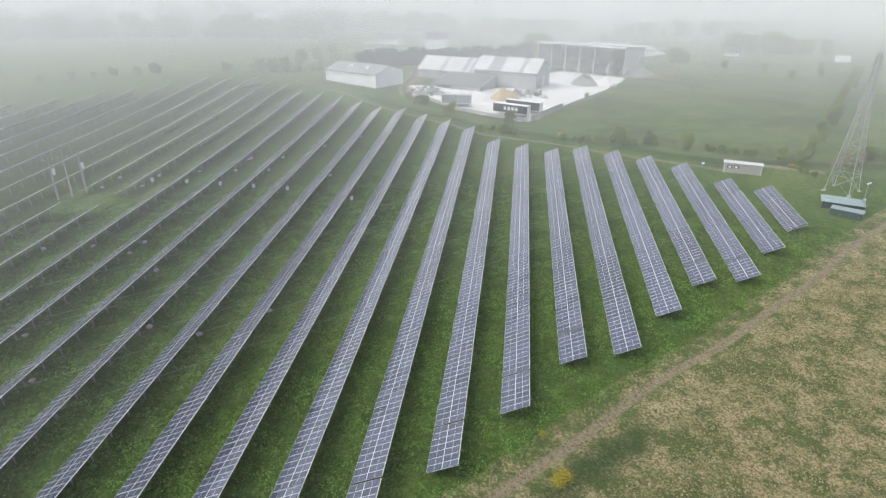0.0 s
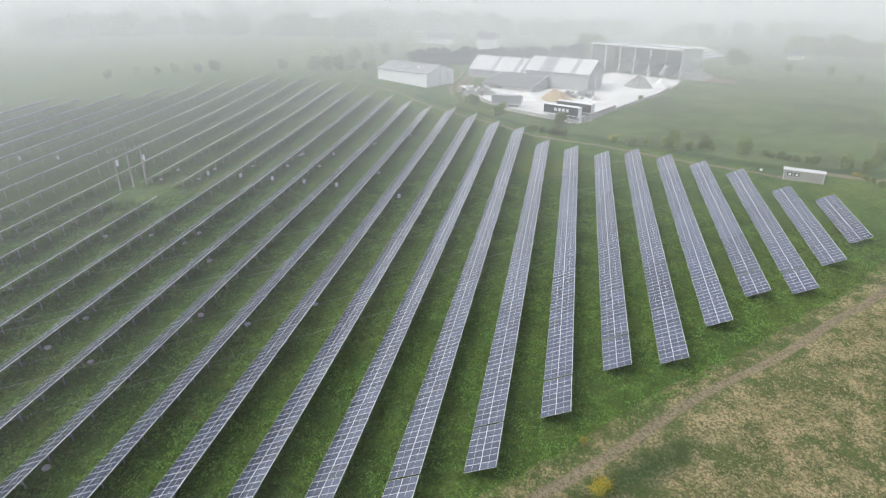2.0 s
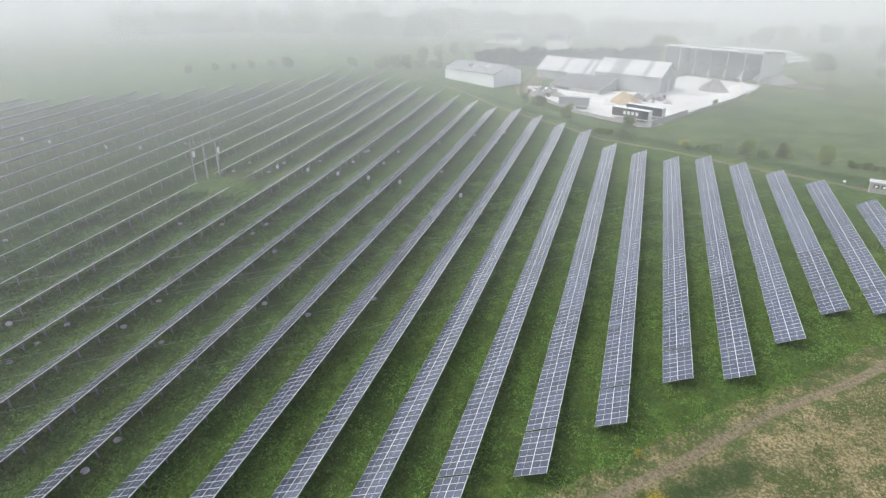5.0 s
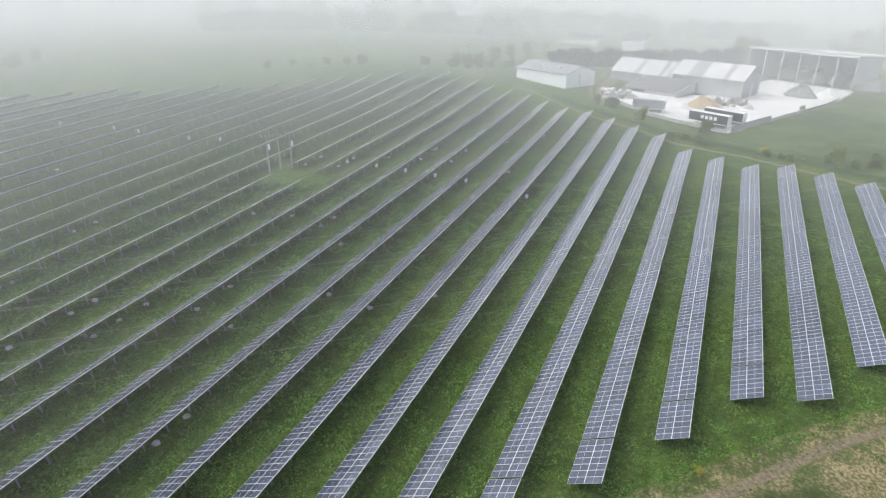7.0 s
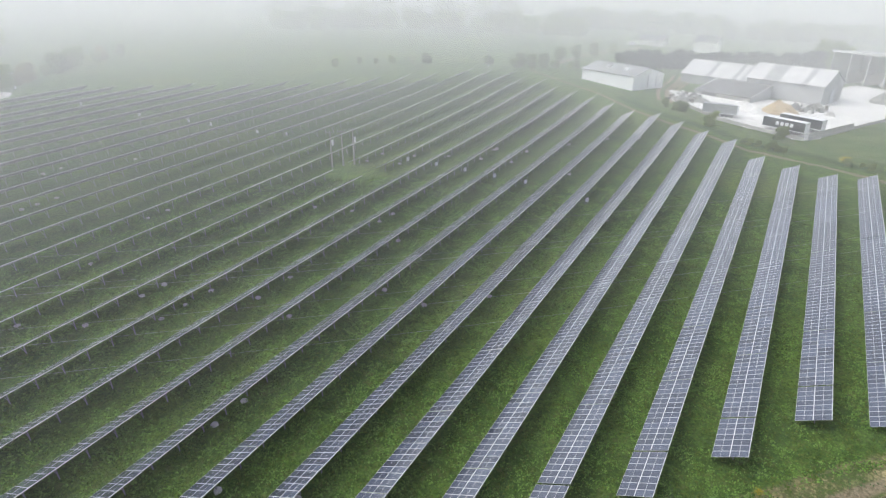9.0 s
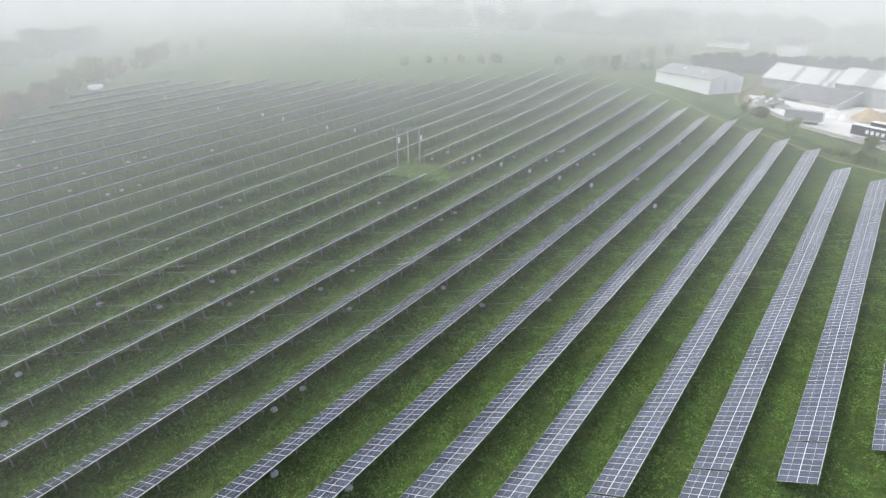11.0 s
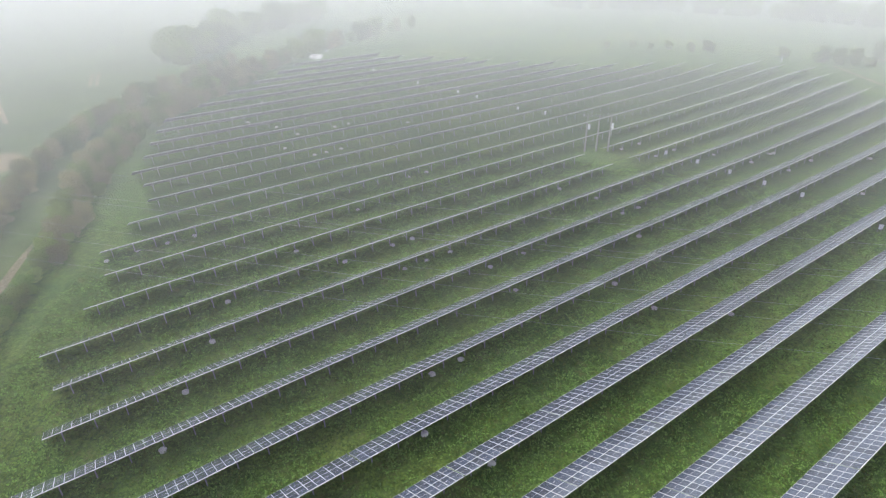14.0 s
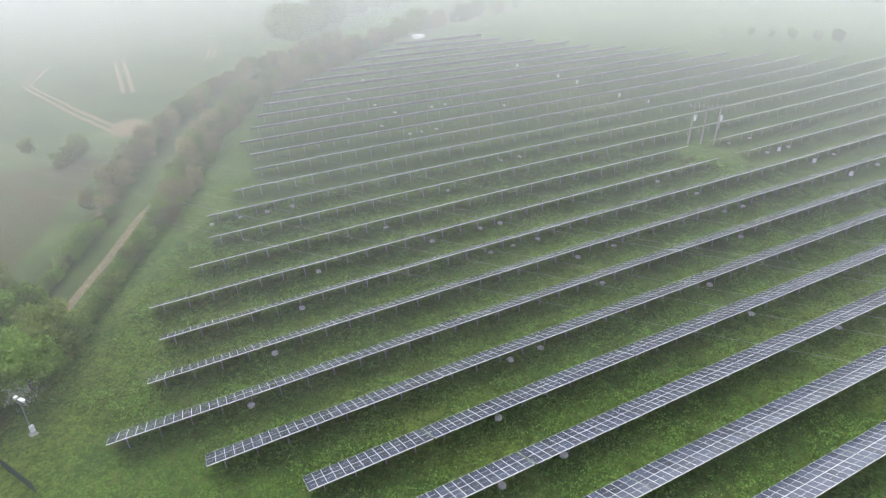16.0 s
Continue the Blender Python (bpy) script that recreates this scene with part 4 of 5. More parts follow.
def pylon():
    """Lattice tower: four tapering legs, braces panel by panel, three pairs of arms."""
    px, py, H = 80.6, 154.2, 33.0
    ob = empty("pylon", at(px, py, 44), "grey lattice steel power pylon", "pylon")

    def w(z):
        return 2.9 - 2.3 * min(z / 24.0, 1.0) if z < 24 else 0.6

    C = ((-1, -1), (1, -1), (1, 1), (-1, 1))
    for sx, sy in C:
        part("leg", mesh("leg", *join(beam((sx * w(0), sy * w(0), -0.5), (sx * w(24), sy * w(24), 24), 0.12), beam((sx * 0.6, sy * 0.6, 24), (sx * 0.3, sy * 0.3, H), 0.12)), PYLON), ob)
        part("footing", mesh("footing", *box(sx * 2.9 - 0.4, sy * 2.9 - 0.4, -0.6, sx * 2.9 + 0.4, sy * 2.9 + 0.4, 0.25), CONCRETE), ob, "concrete footing")
    zs = [0, 4.2, 7.8, 11, 13.8, 16.2, 18.4, 20.4, 22.2, 24, 26, 28, 30, 32]
    for za, zb in zip(zs, zs[1:]):
        for k in range(4):
            (ax, ay), (bx, by) = C[k], C[(k + 1) % 4]
            wa, wb = w(za), w(zb)
            bars = [beam((ax * wa, ay * wa, za), (bx * wb, by * wb, zb), 0.05), beam((bx * wa, by * wa, za), (ax * wb, ay * wb, zb), 0.05), beam((ax * wb, ay * wb, zb), (bx * wb, by * wb, zb), 0.07)]
            part("brace", mesh("brace", *join(*bars), PYLON), ob)
    for z, a in ((22.5, 4.2), (26.2, 5.4), (30.0, 3.8)):
        for s in (-1, 1):
            bars = [beam((s * 0.5, q * 0.5, z), (s * a, 0, z), 0.09) for q in (-1, 1)] + [beam((s * 0.4, 0, z + 1.3), (s * a, 0, z), 0.08)]
            arm = part("arm", mesh("arm", *join(*bars), PYLON), ob)
            part("insulator", mesh("insulator", *tube((s * a, 0, z), (s * a, 0, z - 1.6), 0.055, 0.055, 8), PYLON), arm)
    # conductors, sagging towards the next tower out of sight
    base = ground_z(px, py)
    d, n = Vector((-0.716, -0.698, 0)), Vector((0.698, -0.716, 0))
    for z, a in ((20.9, 4.2), (24.6, 5.4), (28.4, 3.8)):
        for s in (-1, 1):
            pts, span = [], 300.0
            for k in range(41):
                q = k / 40
                p = Vector((px, py, 0)) + n * (s * a) + d * (q * span)
                pts.append((p.x, p.y, base + z + 4.0 * q - 4 * 6.0 * q * (1 - q)))
            tagged(new("power_cable", mesh("power_cable", *sweep(pts, 0.0085, 5), CABLE)), "thin sagging overhead power cable", "cable", "cables of the overhead line")
    return ob


pylon()

# ---- footings and inverters in the rows ----
PADS = "-65,4.8 -73.4,9.9 -81.9,16.2 -89.8,21.5 -90.3,43 -81.9,50.5 -81.8,60.7 -73.6,63.4 -65.6,62.1 -57.2,77.2 -48.4,76.7 -57.2,38.9 -57.2,44 -48.3,32 -40.1,35.8 -40.1,27.3 -89.8,57.7 -73.7,71.4 -81.7,55.3 -89.8,53.2 -115.6,7.8 -115.5,13.3 -140.8,61.1 -141.1,64.4 -140.5,68.7 -148.4,56.6 -157.8,63.9 -166.1,61.2 -174.8,56.1 -157.6,75.3 -157.5,79.8 -149.8,94.8 -115.4,73.4 -115.3,78.4 -106.9,55 -98.7,37.3 -190.8,66.7 -81.8,100.7 -74.1,104.5 -73.6,99.4 -89.6,97.7 -99.1,129.2 -99,136.5 -90.6,132.3 -90.1,140 -82,144.8 -40.5,85 -65.4,94.2 -76.1,158.2 -71.3,156.7 -71.6,147.8 -65.7,149.9 -48.8,149.4 -48.7,183.5 -40.1,189.1 -40.1,177.8 -57.4,172.8 -65.8,160.5 -29,126.3 -115.4,18.5 -115.4,23.5"
BOXES = "-142.2,128.7 -133.5,132.2 -157.6,125.9 -166.5,124.6 -183,119.6 -89.4,133.9 -81.2,134.9 -73,135.3 -64.9,135.5 -56.8,135.8 -39.7,132.7 -205.5,116.2"


def pads():
    rng, first = random.Random(5), None
    for q in PADS.split():
        x, y = map(float, q.split(","))
        x = row_x(round((x + 1.2 + 4.87) / 8.424)) - 1.3 + rng.uniform(-0.1, 0.1)
        v, f, n = [], [], 14
        for z, r in ((-0.2, 0.50), (0.24, 0.45), (0.34, 0.28)):
            v += [(r * math.cos(2 * math.pi * k / n) * (1 + 0.16 * math.sin(3 * k)), r * math.sin(2 * math.pi * k / n), z) for k in range(n)]
        f = [(a * n + k, a * n + (k + 1) % n, (a + 1) * n + (k + 1) % n, (a + 1) * n + k) for a in range(2) for k in range(n)] + [tuple(range(2 * n, 3 * n))]
        m = at(x, y, rng.uniform(0, 360))
        if first is None:
            first = tagged(new("concrete_footing", mesh("concrete_footing", v, f, FOOTING)), "round pale concrete footing under a table post", "footing", "concrete footings in the rows")
            first.matrix_basis = m
        else:
            copy_thing(first, m)
    first = None
    for q in BOXES.split():
        x, y = map(float, q.split(","))
        x = row_x(round((x + 1.0 + 4.87) / 8.424)) + 0.45
        m = at(x, y, 50)
        if first is None:
            first = empty("inverter", m, "white inverter cabinet on a steel frame behind a row", "inverter", "inverters behind the rows")
            part("cabinet", mesh("cabinet", *box(-0.34, -0.25, 0.8, 0.34, 0.05, 1.65), LAMP_WHITE), first)
            part("lid", mesh("lid", *box(-0.38, -0.29, 1.653, 0.38, 0.09, 1.70), LAMP_WHITE), first)
            for s in (-0.28, 0.28):
                part("frame_leg", mesh("frame_leg", *beam((s, 0.1, -0.2), (s, 0.1, 1.6), 0.07), STEEL), first)
        else:
            copy_thing(first, m)


pads()

# ---- trees and shrubs ----
def leaves_mesh(name, centers, sizes, rng, m, flat=0.5):
    """Leaf clumps as small bent quads at the given centres."""
    n = len(centers)
    a = rng.normal(size=(n, 3))
    a /= np.linalg.norm(a, axis=1)[:, None]
    b = np.cross(a, rng.normal(size=(n, 3)))
    b /= np.linalg.norm(b, axis=1)[:, None]
    a, b = a * sizes[:, None], b * (sizes * rng.uniform(0.5, 0.9, n))[:, None]
    v = np.stack([centers - a, centers - b * 0.9, centers + a, centers + b], 1).reshape(-1, 3)
    f = np.arange(4 * n).reshape(-1, 4)
    me = bpy.data.meshes.new(name)
    me.vertices.add(4 * n)
    me.vertices.foreach_set("co", v.astype(np.float32).reshape(-1))
    me.loops.add(4 * n)
    me.loops.foreach_set("vertex_index", f.reshape(-1).astype(np.int32))
    me.polygons.add(n)
    me.polygons.foreach_set("loop_start", np.arange(0, 4 * n, 4, dtype=np.int32))
    me.materials.append(m)
    me.update()
    me.validate()
    return me


def tree(name, h, spread, leaf, count, size, label, seed, stem=0.25, blobs=14, category="tree", cone=False, limbs=7):
    """A tapered trunk, limbs that fork into the crown, and a crown of leaf clumps on uneven lobes."""
    rng = np.random.default_rng(seed)
    ob = empty(name, Matrix(), label, category)
    lean = rng.normal(0, 0.03 * h, 2)
    pieces = [tube((0, 0, -0.4), (lean[0] * 0.4, lean[1] * 0.4, h * 0.4), 0.03 * h, 0.02 * h, 8), tube((lean[0] * 0.4, lean[1] * 0.4, h * 0.38), (lean[0], lean[1], h * 0.85), 0.02 * h, 0.006 * h, 7)]
    lobes = []
    for k in range(blobs):
        z = h * rng.uniform(stem + 0.08, 0.92)
        q = z / h
        reach = spread * ((1.0 - q) * 1.1 if cone else math.sqrt(max(0.05, 1 - ((q - 0.5) / 0.55) ** 2)))
        an = k * 2.4 + rng.uniform(-0.5, 0.5)
        rad = reach * rng.uniform(0.35, 0.85)
        lobes.append((lean[0] * q + rad * math.cos(an), lean[1] * q + rad * math.sin(an), z, spread * rng.uniform(0.28, 0.48) * (0.6 if cone else 1)))
    for k in range(limbs):
        x, y, z, r = lobes[k % len(lobes)]
        z0 = max(h * 0.15, z - 0.35 * h)
        pieces.append(tube((lean[0] * z0 / h, lean[1] * z0 / h, z0), (x, y, z), 0.012 * h, 0.004 * h, 5))
    part("trunk", mesh("trunk", *join(*pieces), BARK), ob)
    c = []
    for x, y, z, r in lobes:
        n = count // blobs
        d = rng.normal(size=(n, 3))
        d /= np.linalg.norm(d, axis=1)[:, None]
        d *= (r * rng.uniform(0.35, 1.15, n) ** 0.6)[:, None] * np.array([1, 1, 0.8])
        c.append(d + np.array([x, y, z]))
    c = np.concatenate(c)
    c[:, 2] = np.maximum(c[:, 2], 0.15)
    part("crown", leaves_mesh("crown", c, size * rng.uniform(0.6, 1.3, len(c)), rng, leaf), ob)
    return ob


class Grove:
    """Kinds of trees, each built once and then copied to its places."""

    def __init__(self):
        self.first = {}

    def put(self, kind, x, y, scale, yaw):
        m = at(x, y, yaw, -0.1) @ Matrix.Diagonal((scale, scale, scale, 1))
        if kind not in self.first:
            self.first[kind] = KINDS[kind]()
            self.first[kind].matrix_basis = m
        else:
            src = self.first[kind]
            keep = src.scale.copy()
            src.scale = (scale, scale, scale)
            copy_thing(src, at(x, y, yaw, -0.1))
            src.scale = keep


def hedge_tree(h, spread, leaf, label, seed):
    return tree("hedge_tree", h, spread, leaf, 5200, 0.17, label, seed, stem=-0.05, blobs=34, limbs=12)


KINDS = {
    "green_bush": lambda: tree("leafy_bush", 6.0, 2.9, LEAF_GREEN, 5200, 0.20, "dense fresh green leafy bush", 11, stem=0.0, blobs=26, category="bush"),
    "green_bush_b": lambda: tree("leafy_bush", 5.0, 2.8, LEAF_GREEN, 4200, 0.20, "broad fresh green hedge bush", 12, stem=0.0, blobs=22, category="bush"),
    "olive_bush": lambda: tree("hedge_bush", 4.5, 2.4, LEAF_OLIVE, 3200, 0.20, "olive green hedgerow bush coming into leaf", 13, stem=0.02, blobs=20, category="bush"),
    "brown_tree": lambda: hedge_tree(7.5, 3.3, LEAF_BROWN, "brownish hedgerow tree with sparse spring twigs", 14),
    "olive_tree": lambda: hedge_tree(7.5, 3.1, LEAF_OLIVE, "olive green hedgerow tree in young leaf", 15),
    "mixed_tree": lambda: hedge_tree(6.0, 3.4, LEAF_BROWN, "low brownish hedgerow thorn tree", 18),
    "dark_conifer": lambda: tree("conifer", 8.0, 2.2, LEAF_DARK, 3000, 0.30, "dark clipped conifer of a windbreak", 16, stem=-0.05, blobs=22, cone=False, limbs=4),
    "big_tree": lambda: tree("broadleaf_tree", 12.0, 6.2, LEAF_OLIVE, 5200, 0.36, "broad tree fading into the fog", 17, stem=-0.05, blobs=34, limbs=10),
}
GROVE = Grove()


def plant():
    rng = random.Random(21)

    def one(kind, x, y, s, j=0.8):
        GROVE.put(kind, x + rng.uniform(-j, j), y + rng.uniform(-j, j), s * rng.uniform(0.85, 1.15), rng.uniform(0, 360))

    def line(kinds, pts, step, s0, s1, j=1.0, keep=1.0):
        for (xa, ya), (xb, yb) in zip(pts, pts[1:]):
            n = max(1, round(math.hypot(xb - xa, yb - ya) / step))
            for k in range(n):
                if rng.random() < keep:
                    one(rng.choice(kinds), xa + (xb - xa) * k / n, ya + (yb - ya) * k / n, rng.uniform(s0, s1), j)

    # by the near left corner and along the lane
    for k, x, y, s in (("green_bush", -80.8, -21.0, 1.4), ("green_bush", -77.5, -25.0, 0.95), ("green_bush_b", -74.5, -27.5, 1.05), ("green_bush_b", -84.5, -24, 0.9),
                       ("olive_bush", -86.5, -17.5, 1.45), ("green_bush_b", -84.0, -19.0, 0.8), ("olive_bush", -90.0, -15.5, 0.9), ("green_bush", -93.0, -24.5, 1.5),
                       ("green_bush", -97.5, -27.5, 1.35), ("olive_tree", -101.5, -25.5, 1.0), ("green_bush_b", -100.0, -22.5, 0.9), ("green_bush", -91, -29, 1.3), ("green_bush", -82, -27, 1.2), ("green_bush_b", -88, -22.5, 1.1), ("green_bush", -70.5, -29.5, 0.9), ("olive_bush", -95, -20.8, 0.8)):
        one(k, x, y, s, 0.3)
    line(["olive_bush", "green_bush_b"], [(-92, -14.5), (-101, -10.5), (-118, -2.5)], 2.6, 0.45, 0.75, 0.6)
    line(["olive_bush", "green_bush_b"], [(-102, -21.5), (-115, -16), (-130, -9.5)], 2.4, 0.4, 0.65, 0.7)
    line(["olive_bush", "mixed_tree"], [(-121, 0.5), (-157, 16), (-185, 31), (-222, 79)], 3.0, 0.4, 0.65, 0.8)
    line(["olive_tree", "brown_tree", "mixed_tree"], [(-120, -2), (-136, 4), (-158, 12.5), (-184, 26), (-203, 45), (-224, 75), (-240, 98)], 2.3, 0.5, 0.85, 0.9)
    line(["brown_tree", "brown_tree", "olive_tree"], [(-130, -11.5), (-148, -5), (-165, 1.5), (-196, 20), (-214, 37), (-244, 78)], 2.6, 0.45, 0.8, 1.2)
    line(["brown_tree", "olive_bush"], [(-134, -14), (-150, -10), (-168, -4)], 2.6, 0.3, 0.5, 1.0)
    one("olive_tree", -163, -15, 0.8)
    line(["olive_bush"], [(-158, -18), (-173, -14)], 3.0, 0.6, 0.9)
    one("olive_bush", -172, -27, 0.7)
    line(["brown_tree", "olive_tree", "big_tree"], [(-246, 100), (-275, 150), (-300, 200)], 7, 0.6, 0.9, 3)
    line(["big_tree"], [(-262, 60), (-330, 110), (-380, 180)], 7, 0.7, 1.1, 5)
    # beyond the far end of the rows
    line(["olive_bush"], [(-180, 222), (-150, 250), (-112, 285)], 6, 0.5, 1.0, 3, 0.7)
    line(["olive_bush", "olive_tree"], [(-118, 268), (-100, 282), (-85, 290)], 4.5, 0.4, 0.8, 1.5)
    for x, y, s in ((-108, 300, 0.9), (-104, 318, 0.9), (-101, 336, 0.9), (-96, 352, 0.8)):
        one("olive_tree", x, y, s)
    line(["big_tree"], [(-330, 330), (-260, 370), (-180, 400), (-130, 420)], 6, 0.8, 1.2, 6)
    line(["big_tree"], [(-170, 470), (-110, 500), (-30, 500), (50, 540)], 6.5, 0.8, 1.3, 7)
    line(["big_tree"], [(-420, 420), (-300, 480), (-220, 520)], 9, 0.9, 1.3, 8)
    # windbreak behind the barns, wood edges past the open field
    line(["dark_conifer"], [(-79, 303), (-40, 333), (8, 369)], 1.9, 0.95, 1.1, 0.4)
    line(["big_tree"], [(8, 372), (20, 378)], 7, 0.9, 1.1, 2)
    line(["olive_tree", "big_tree"], [(84, 350), (94, 356)], 5, 0.7, 0.9, 2)
    line(["big_tree", "olive_tree"], [(118, 392), (140, 402), (165, 400), (180, 392)], 6, 0.9, 1.3, 4)
    for x, y in ((118, 322), (123, 301), (139, 309), (103, 330), (147, 330)):
        one("olive_tree", x, y, 0.55)
    line(["olive_tree", "big_tree"], [(60, 470), (100, 500), (160, 530), (240, 560)], 8, 0.7, 1.1, 6)
    line(["olive_bush", "olive_tree"], [(80, 176), (90, 194), (101, 212), (118, 243), (138, 278), (165, 330)], 4.2, 0.35, 0.6, 1.6, 0.7)
    line(["olive_bush", "brown_tree"], [(84, 170), (100, 178), (118, 182)], 3.5, 0.4, 0.8, 1.6)
    # shrubs along the far fence and the yard
    for k, x, y, s in (("olive_tree", 49.6, 184.6, 0.62), ("olive_bush", 74, 176.5, 0.85), ("olive_bush", -34, 224, 0.85), ("olive_bush", -41, 229, 0.7), ("olive_bush", -24, 212, 0.85), ("olive_bush", -3, 206, 0.95),
                       ("olive_bush", -23, 221, 0.6), ("olive_bush", 32, 190, 0.9), ("olive_bush", 41, 190, 0.75), ("olive_bush", 27, 250, 0.4), ("olive_bush", -37, 226.5, 0.6)):
        one(k, x, y, s, 0.3)
    line(["olive_bush"], [(-12, 197), (2, 194)], 2.2, 0.35, 0.55, 0.8)
    line(["olive_bush"], [(14, 190), (30, 188), (46, 187)], 3, 0.3, 0.55, 1.2, 0.8)
    line(["olive_bush"], [(56, 183.5), (69, 178.5)], 2.0, 0.35, 0.5, 0.5)
    line(["olive_bush"], [(75, 167), (82, 160)], 2.2, 0.2, 0.35, 1.2)


plant()


def gorse(x, y, s, seed):
    rng = np.random.default_rng(seed)
    ob = empty("gorse_bush", at(x, y, seed * 40), "small gorse bush in yellow flower", "bush")
    c = rng.normal(size=(700, 3)) * np.array([0.5, 0.5, 0.35]) * s + np.array([0, 0, 0.55 * s])
    c[:, 2] = np.maximum(c[:, 2], 0.05)
    part("foliage", leaves_mesh("foliage", c, rng.uniform(0.06, 0.13, 700) * s, rng, LEAF_OLIVE), ob)
    part("stem", mesh("stem", *tube((0, 0, -0.2), (0, 0, 0.7 * s), 0.05 * s, 0.02 * s, 6), BARK), ob)
    d = rng.normal(size=(420, 3)) * np.array([0.52, 0.52, 0.3]) * s + np.array([0, 0, 0.85 * s])
    part("blossom", leaves_mesh("blossom", d, rng.uniform(0.05, 0.11, 420) * s, rng, FLOWER), ob, "bright yellow blossom")


for k, (x, y, s) in enumerate(((7.7, 56.4, 0.95), (7.0, 55.5, 0.8), (5.3, 63.3, 0.5), (74.5, 170, 0.8), (76.0, 169, 0.7), (14, 192, 1.2), (-3.5, 44, 1.2))):
    gorse(x, y, s, k + 1)

# blossom at the foot of the near bushes
rng0 = np.random.default_rng(31)
bl = np.array([-76.5, -21.0, ground_z(-76.5, -21) + 3.2]) + rng0.normal(size=(700, 3)) * np.array([1.1, 1.1, 0.8])
tagged(new("blossoming_shrub", leaves_mesh("blossoming_shrub", bl, rng0.uniform(0.06, 0.14, 700), rng0, FLUFF)), "pale flowering heads of a hedge shrub", "shrub", kind="stuff")


# ---- low weeds and tufts ----
def weeds(name, label, count, inside, leaf, size, up, seed, per=3, clump=0.09, grain=0.12):
    rng = np.random.default_rng(seed)
    x, y = rng.uniform(-120, 95, count * 4), rng.uniform(-35, 150, count * 4)
    ok = inside(x, y)
    x, y = x[ok], y[ok]
    dens = np.array([noise.noise((a * grain, b * grain, seed)) + 0.5 * noise.noise((a * grain * 3.1, b * grain * 3.1, seed + 5)) for a, b in zip(x, y)])
    ok = dens + rng.normal(0, 0.18, len(x)) > clump
    x, y = x[ok][:count], y[ok][:count]
    c = np.stack([x, y, ground_array(x, y)], -1)
    c = np.repeat(c, per, 0) + rng.normal(size=(len(x) * per, 3)) * np.array([size, size, 0.0])
    c[:, 2] += relief(c[:, 0], c[:, 1]) + rng.uniform(0.3, 1.0, len(c)) * up
    me = leaves_mesh(name, c, size * rng.uniform(0.5, 1.2, len(c)), rng, leaf)
    tagged(new(name, me), label, "grass", kind="stuff")


def in_field(x, y):
    return ((x - 29.4) * 0.708 - (y - 83.7) * 0.706 < -2) & (np.hypot(x, y) < 150) & (y > -12 - (x + 98) * 0.453 + 6) & (y > 50 + 0.9 * x) & (y > -0.75 * x - 82)


def in_meadow(x, y):
    s = (x - 29.4) * 0.708 - (y - 83.7) * 0.706
    scrub = ((s - 5.0) / 3.4) ** 2 + ((y - 63) / 10.5) ** 2 < 1
    return ~scrub & (s > 3) & (s < 60) & (x > -10) & (np.hypot(x, y) < 140) & (y > 20)


def in_verge(x, y):
    s = (x - 29.4) * 0.708 - (y - 83.7) * 0.706
    return (s > -7) & (s < 0.4) & (x > -12) & (y < 150)


weeds("weed_patches", "broad-leaved weeds scattered through the grass", 85000, in_field, WEED, 0.15, 0.24, 41, clump=0.0, grain=0.2)
weeds("grass_tussocks", "dark rough grass tussocks between the rows", 45000, in_field, leaf_mat("rough_grass", (0.07, 0.14, 0.02), (0.20, 0.27, 0.05)), 0.2, 0.22, 42, clump=-0.1, grain=0.5)
weeds("meadow_tufts", "dry and green grass tufts of the meadow", 50000, in_meadow, TUFT, 0.17, 0.22, 43, clump=-0.1, grain=0.35)
def in_scrub(x, y):
    s = (x - 29.4) * 0.708 - (y - 83.7) * 0.706
    return ((s - 5.0) / 3.8) ** 2 + ((y - 63) / 11.5) ** 2 < 1


weeds("scrub_patch", "dark low bramble scrub beside the worn track", 6000, in_scrub, leaf_mat("bramble_leaves", (0.055, 0.080, 0.026), (0.13, 0.135, 0.055)), 0.17, 0.6, 45, clump=0.12, grain=0.35)
weeds("verge_grass", "tall rank grass along the field edge", 9000, in_verge, leaf_mat("rank_grass", (0.045, 0.10, 0.022), (0.08, 0.16, 0.04)), 0.16, 0.35, 44, clump=-0.4)


# ---- far houses ----
def far_house(x, y, yaw, L, D, eave, ridge, label):
    ob = gable_house("house", at(x, y, yaw), L, D, eave, ridge, RENDER_WALL, [SLATE], label, 3, 0.3, "house")
    for k in range(3):
        w = part("window", mesh("window", *box(1.2 + k * (L - 2.4) / 2.6, -0.04, 1.0, 2.1 + k * (L - 2.4) / 2.6, -0.004, 2.3), WINDOW), ob)
        part("sill", mesh("sill", *box(1.1 + k * (L - 2.4) / 2.6, -0.1, 0.9, 2.2 + k * (L - 2.4) / 2.6, -0.005, 0.98), CONCRETE), w)
    ch = part("chimney", mesh("chimney", *box(L - 1.2, D / 2 - 0.4, ridge - 0.6, L - 0.4, D / 2 + 0.4, ridge + 1.3), RENDER_WALL), ob)
    part("pot", mesh("pot", *tube((L - 0.8, D / 2, ridge + 1.3), (L - 0.8, D / 2, ridge + 1.7), 0.15, 0.12, 8), SAND), ch)


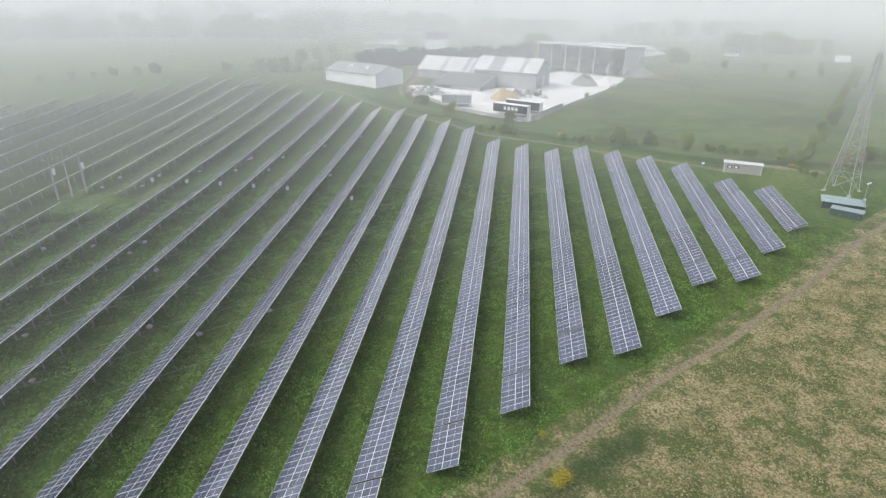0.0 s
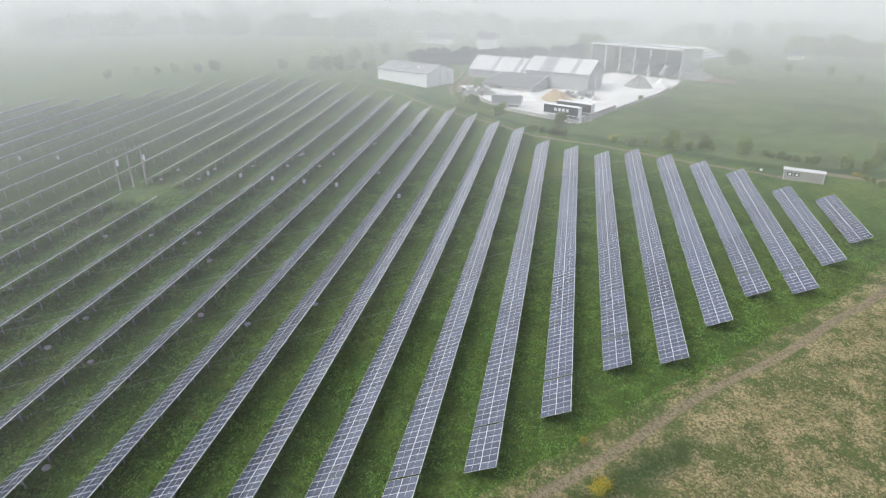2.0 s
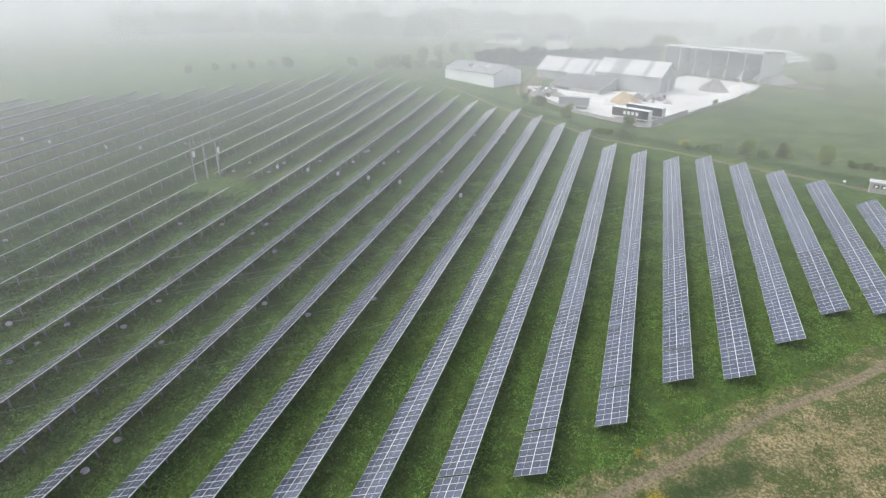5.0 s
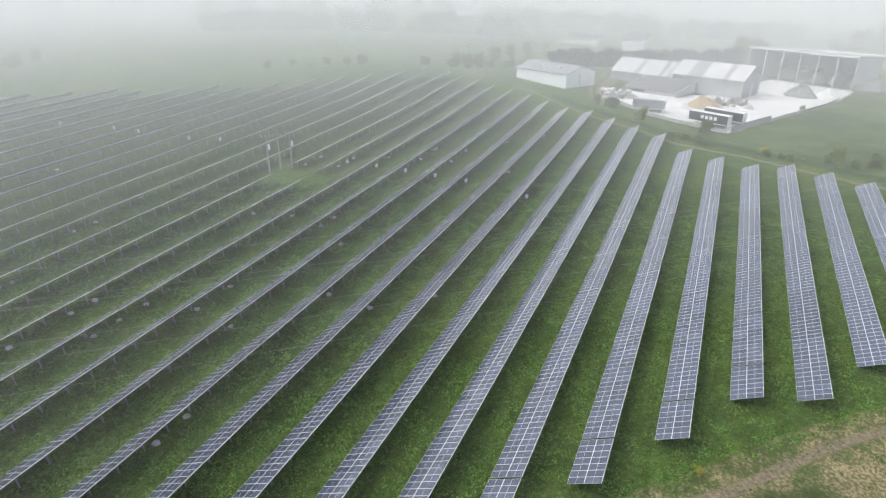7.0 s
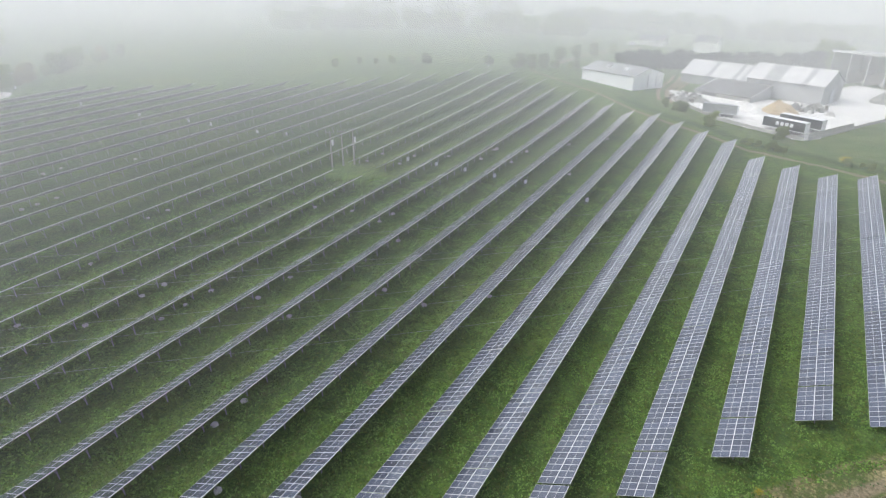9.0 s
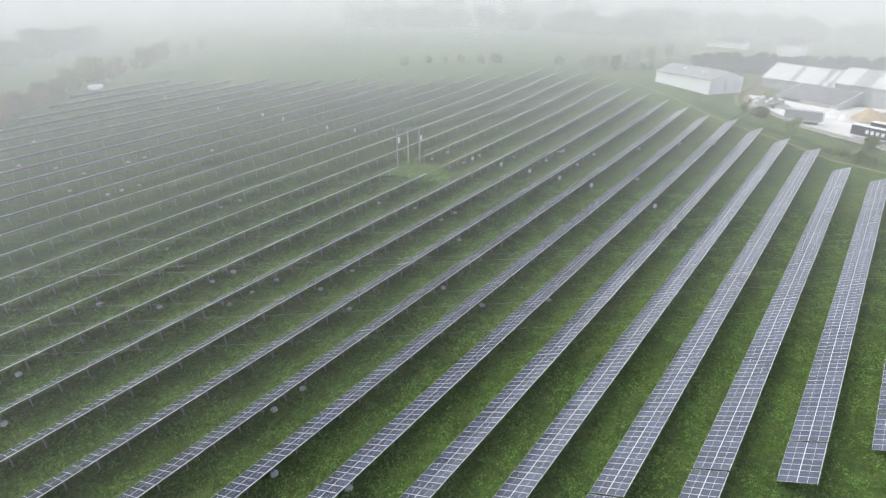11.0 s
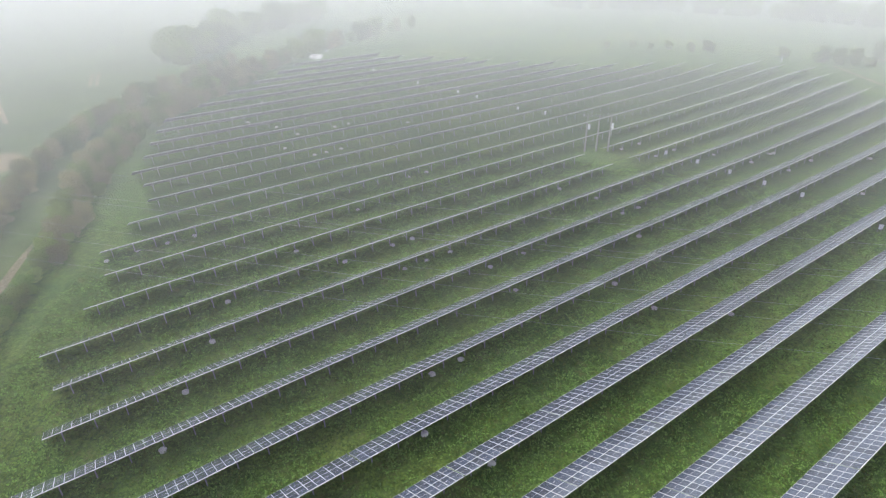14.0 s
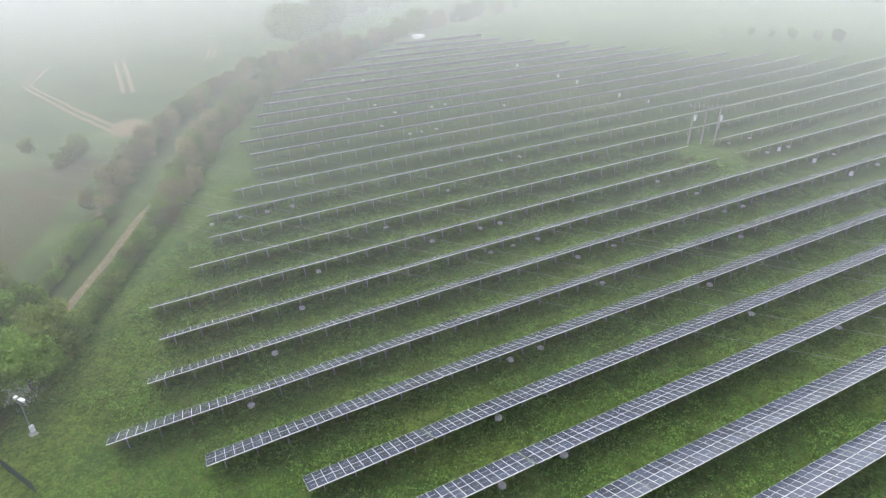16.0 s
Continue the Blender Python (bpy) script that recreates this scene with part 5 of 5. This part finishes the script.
far_house(-60, 396, -10, 13, 8, 6.0, 9.2, "white two-storey farmhouse with a slate roof")
far_house(-95, 408, -12, 16, 7, 3.0, 5.6, "low white farm wing with a slate roof")
far_house(-206, 552, -15, 16, 9, 5, 8.5, "white house almost lost in the fog")
far_house(117, 384, -20, 8, 5, 2.6, 4.6, "small white cottage before the wood")
far_house(-240, 560, 5, 12, 8, 4, 7, "white outbuilding almost lost in the fog")


def wrapped_store(x, y, L, w, h, yaw, label):
    """A rounded white sheeted store."""
    n, v, f = 14, [], []
    for s in (0.0, L):
        v += [(s, -w / 2 * math.cos(math.pi * k / n), h * math.sin(math.pi * k / n) - (0.3 if k in (0, n) else 0)) for k in range(n + 1)]
    f = [(k, n + 1 + k, n + 2 + k, k + 1) for k in range(n)] + [tuple(range(n + 1)), tuple(range(2 * n + 1, n, -1))]
    tagged(new("polytunnel", mesh("polytunnel", v, f, TRAILER_WHITE, smooth=False)), label, "tunnel").matrix_basis = at(x, y, yaw)


wrapped_store(170, 366, 6.5, 5, 3.4, 5, "white sheeted tunnel at the edge of the field")


def wrapped_bales():
    """Round bales in white film, lying end to end in rows behind the open store."""
    n, prof, v = 14, ((-0.62, 0.45), (-0.6, 0.62), (-0.5, 0.70), (0.5, 0.70), (0.6, 0.62), (0.62, 0.45)), []
    for x, r in prof:
        v += [(x, r * math.cos(2 * math.pi * k / n), 0.68 + r * math.sin(2 * math.pi * k / n)) for k in range(n)]
    f = [(a * n + k, a * n + (k + 1) % n, (a + 1) * n + (k + 1) % n, (a + 1) * n + k) for a in range(len(prof) - 1) for k in range(n)]
    f += [tuple(range(n - 1, -1, -1)), tuple(range((len(prof) - 1) * n, len(prof) * n))]
    first, rng = None, random.Random(12)
    for xa, ya, xb, yb, layers in ((46, 440, 81, 409, 2), (48, 443, 83, 412, 1), (70, 377, 82, 388, 2), (72, 375, 84, 386, 1)):
        yaw = math.degrees(math.atan2(yb - ya, xb - xa))
        count = int(math.hypot(xb - xa, yb - ya) / 1.27)
        for q in range(layers):
            for k in range(count - 2 * q):
                w = (k + q + 0.5 + rng.uniform(-0.05, 0.05)) / count
                m = at(xa + (xb - xa) * w, ya + (yb - ya) * w, yaw + rng.uniform(-3, 3), q * 1.33)
                if first is None:
                    first = tagged(new("wrapped_bale", mesh("wrapped_bale", v, f, TRAILER_WHITE, smooth=True)), "round bale wrapped in white film", "bale", "bales behind the open store")
                    first.matrix_basis = m
                else:
                    copy_thing(first, m)


wrapped_bales()
heap(-243, 110, 6, 3, 0.8, CHALK, "low pale stone heap at the corner of the solar field", 9, "stone_heap")


# ---- yard clutter ----
def pallet_stack(x, y, yaw, n, m, label):
    ob = empty("block_stack", at(x, y, yaw), label, "stack", "stacks in the yard")
    rng = random.Random(int(x * 10) + n)
    for k in range(n):
        dx = rng.uniform(-0.08, 0.08)
        part("layer", mesh("layer", *box(-0.6 + dx, -0.5, 0.02 + k * 0.52, 0.6 + dx, 0.5, 0.5 + k * 0.52), m), ob)


rngy = random.Random(77)
for k in range(60):
    (x, y) = (rngy.uniform(-3, 10), rngy.uniform(246, 258)) if k < 30 else (rngy.uniform(-43, -33), rngy.uniform(240, 256))
    pallet_stack(x, y, rngy.uniform(0, 90), rngy.choice((1, 1, 2, 3)), rngy.choice((GRAVEL, CONCRETE, ROOF_DARK, CHALK, WOOD)), "stack of stone blocks stored in the yard")
for k, (x, y, r, h, m) in enumerate(((-38, 243, 3.2, 2.2, GRAVEL), (-35, 250, 3.0, 2.4, ROOF_DARK), (-1, 252, 2.8, 2.4, ROOF_DARK), (6, 254, 3.0, 2.6, GRAVEL), (-12, 236.5, 3.0, 2.2, CHALK), (10, 246, 2.0, 1.6, CONCRETE))):
    heap(x, y, r, r * 0.7, h, m, "pile of mixed scrap and rock on the yard", 20 + k, "scrap_heap")
STORE = at(48.7, 304.7, YAW - 4) @ Matrix.Translation((-46.5, 0, 0))
for k, (q, h, m) in enumerate(((1, 4.4, GRAVEL), (2, 3.6, CHALK), (3, 4.8, GRAVEL), (4, 5.0, CHALK), (5, 3.8, GRAVEL))):
    p = STORE @ Vector((q * 7.75 + 3.9, 13.0, 0))
    heap(p.x, p.y, 3.3, 6.5, h, m, "bulk stone heap in a bay of the store", 40 + k)


def van(x, y, yaw):
    ob = empty("van", at(x, y, yaw), "white van parked near the farmhouse", "van")
    v = [(0, 0, 0.4), (4.8, 0, 0.4), (4.8, 1.9, 0.4), (0, 1.9, 0.4), (0.05, 0.1, 2.1), (3.4, 0.1, 2.1), (3.4, 1.8, 2.1), (0.05, 1.8, 2.1), (4.8, 0.05, 1.1), (4.8, 1.85, 1.1)]
    f = [(0, 3, 2, 1), (4, 5, 6, 7), (0, 4, 7, 3), (0, 1, 8, 5, 4), (3, 7, 6, 9, 2), (1, 2, 9, 8), (8, 9, 6, 5)]
    part("body", mesh("body", v, f, TRAILER_WHITE), ob)
    part("windscreen", mesh("windscreen", *beam((4.62, 0.95, 1.28), (3.58, 0.95, 2.03), 1.5, 0.05), WINDOW), ob)
    for wx in (0.9, 3.8):
        for wy in (-0.03, 1.73):
            part("wheel", mesh("wheel", *tube((wx, wy, 0.35), (wx, wy + 0.2, 0.35), 0.35, 0.35, 14), RUBBER), ob)


van(-98, 396, 20)
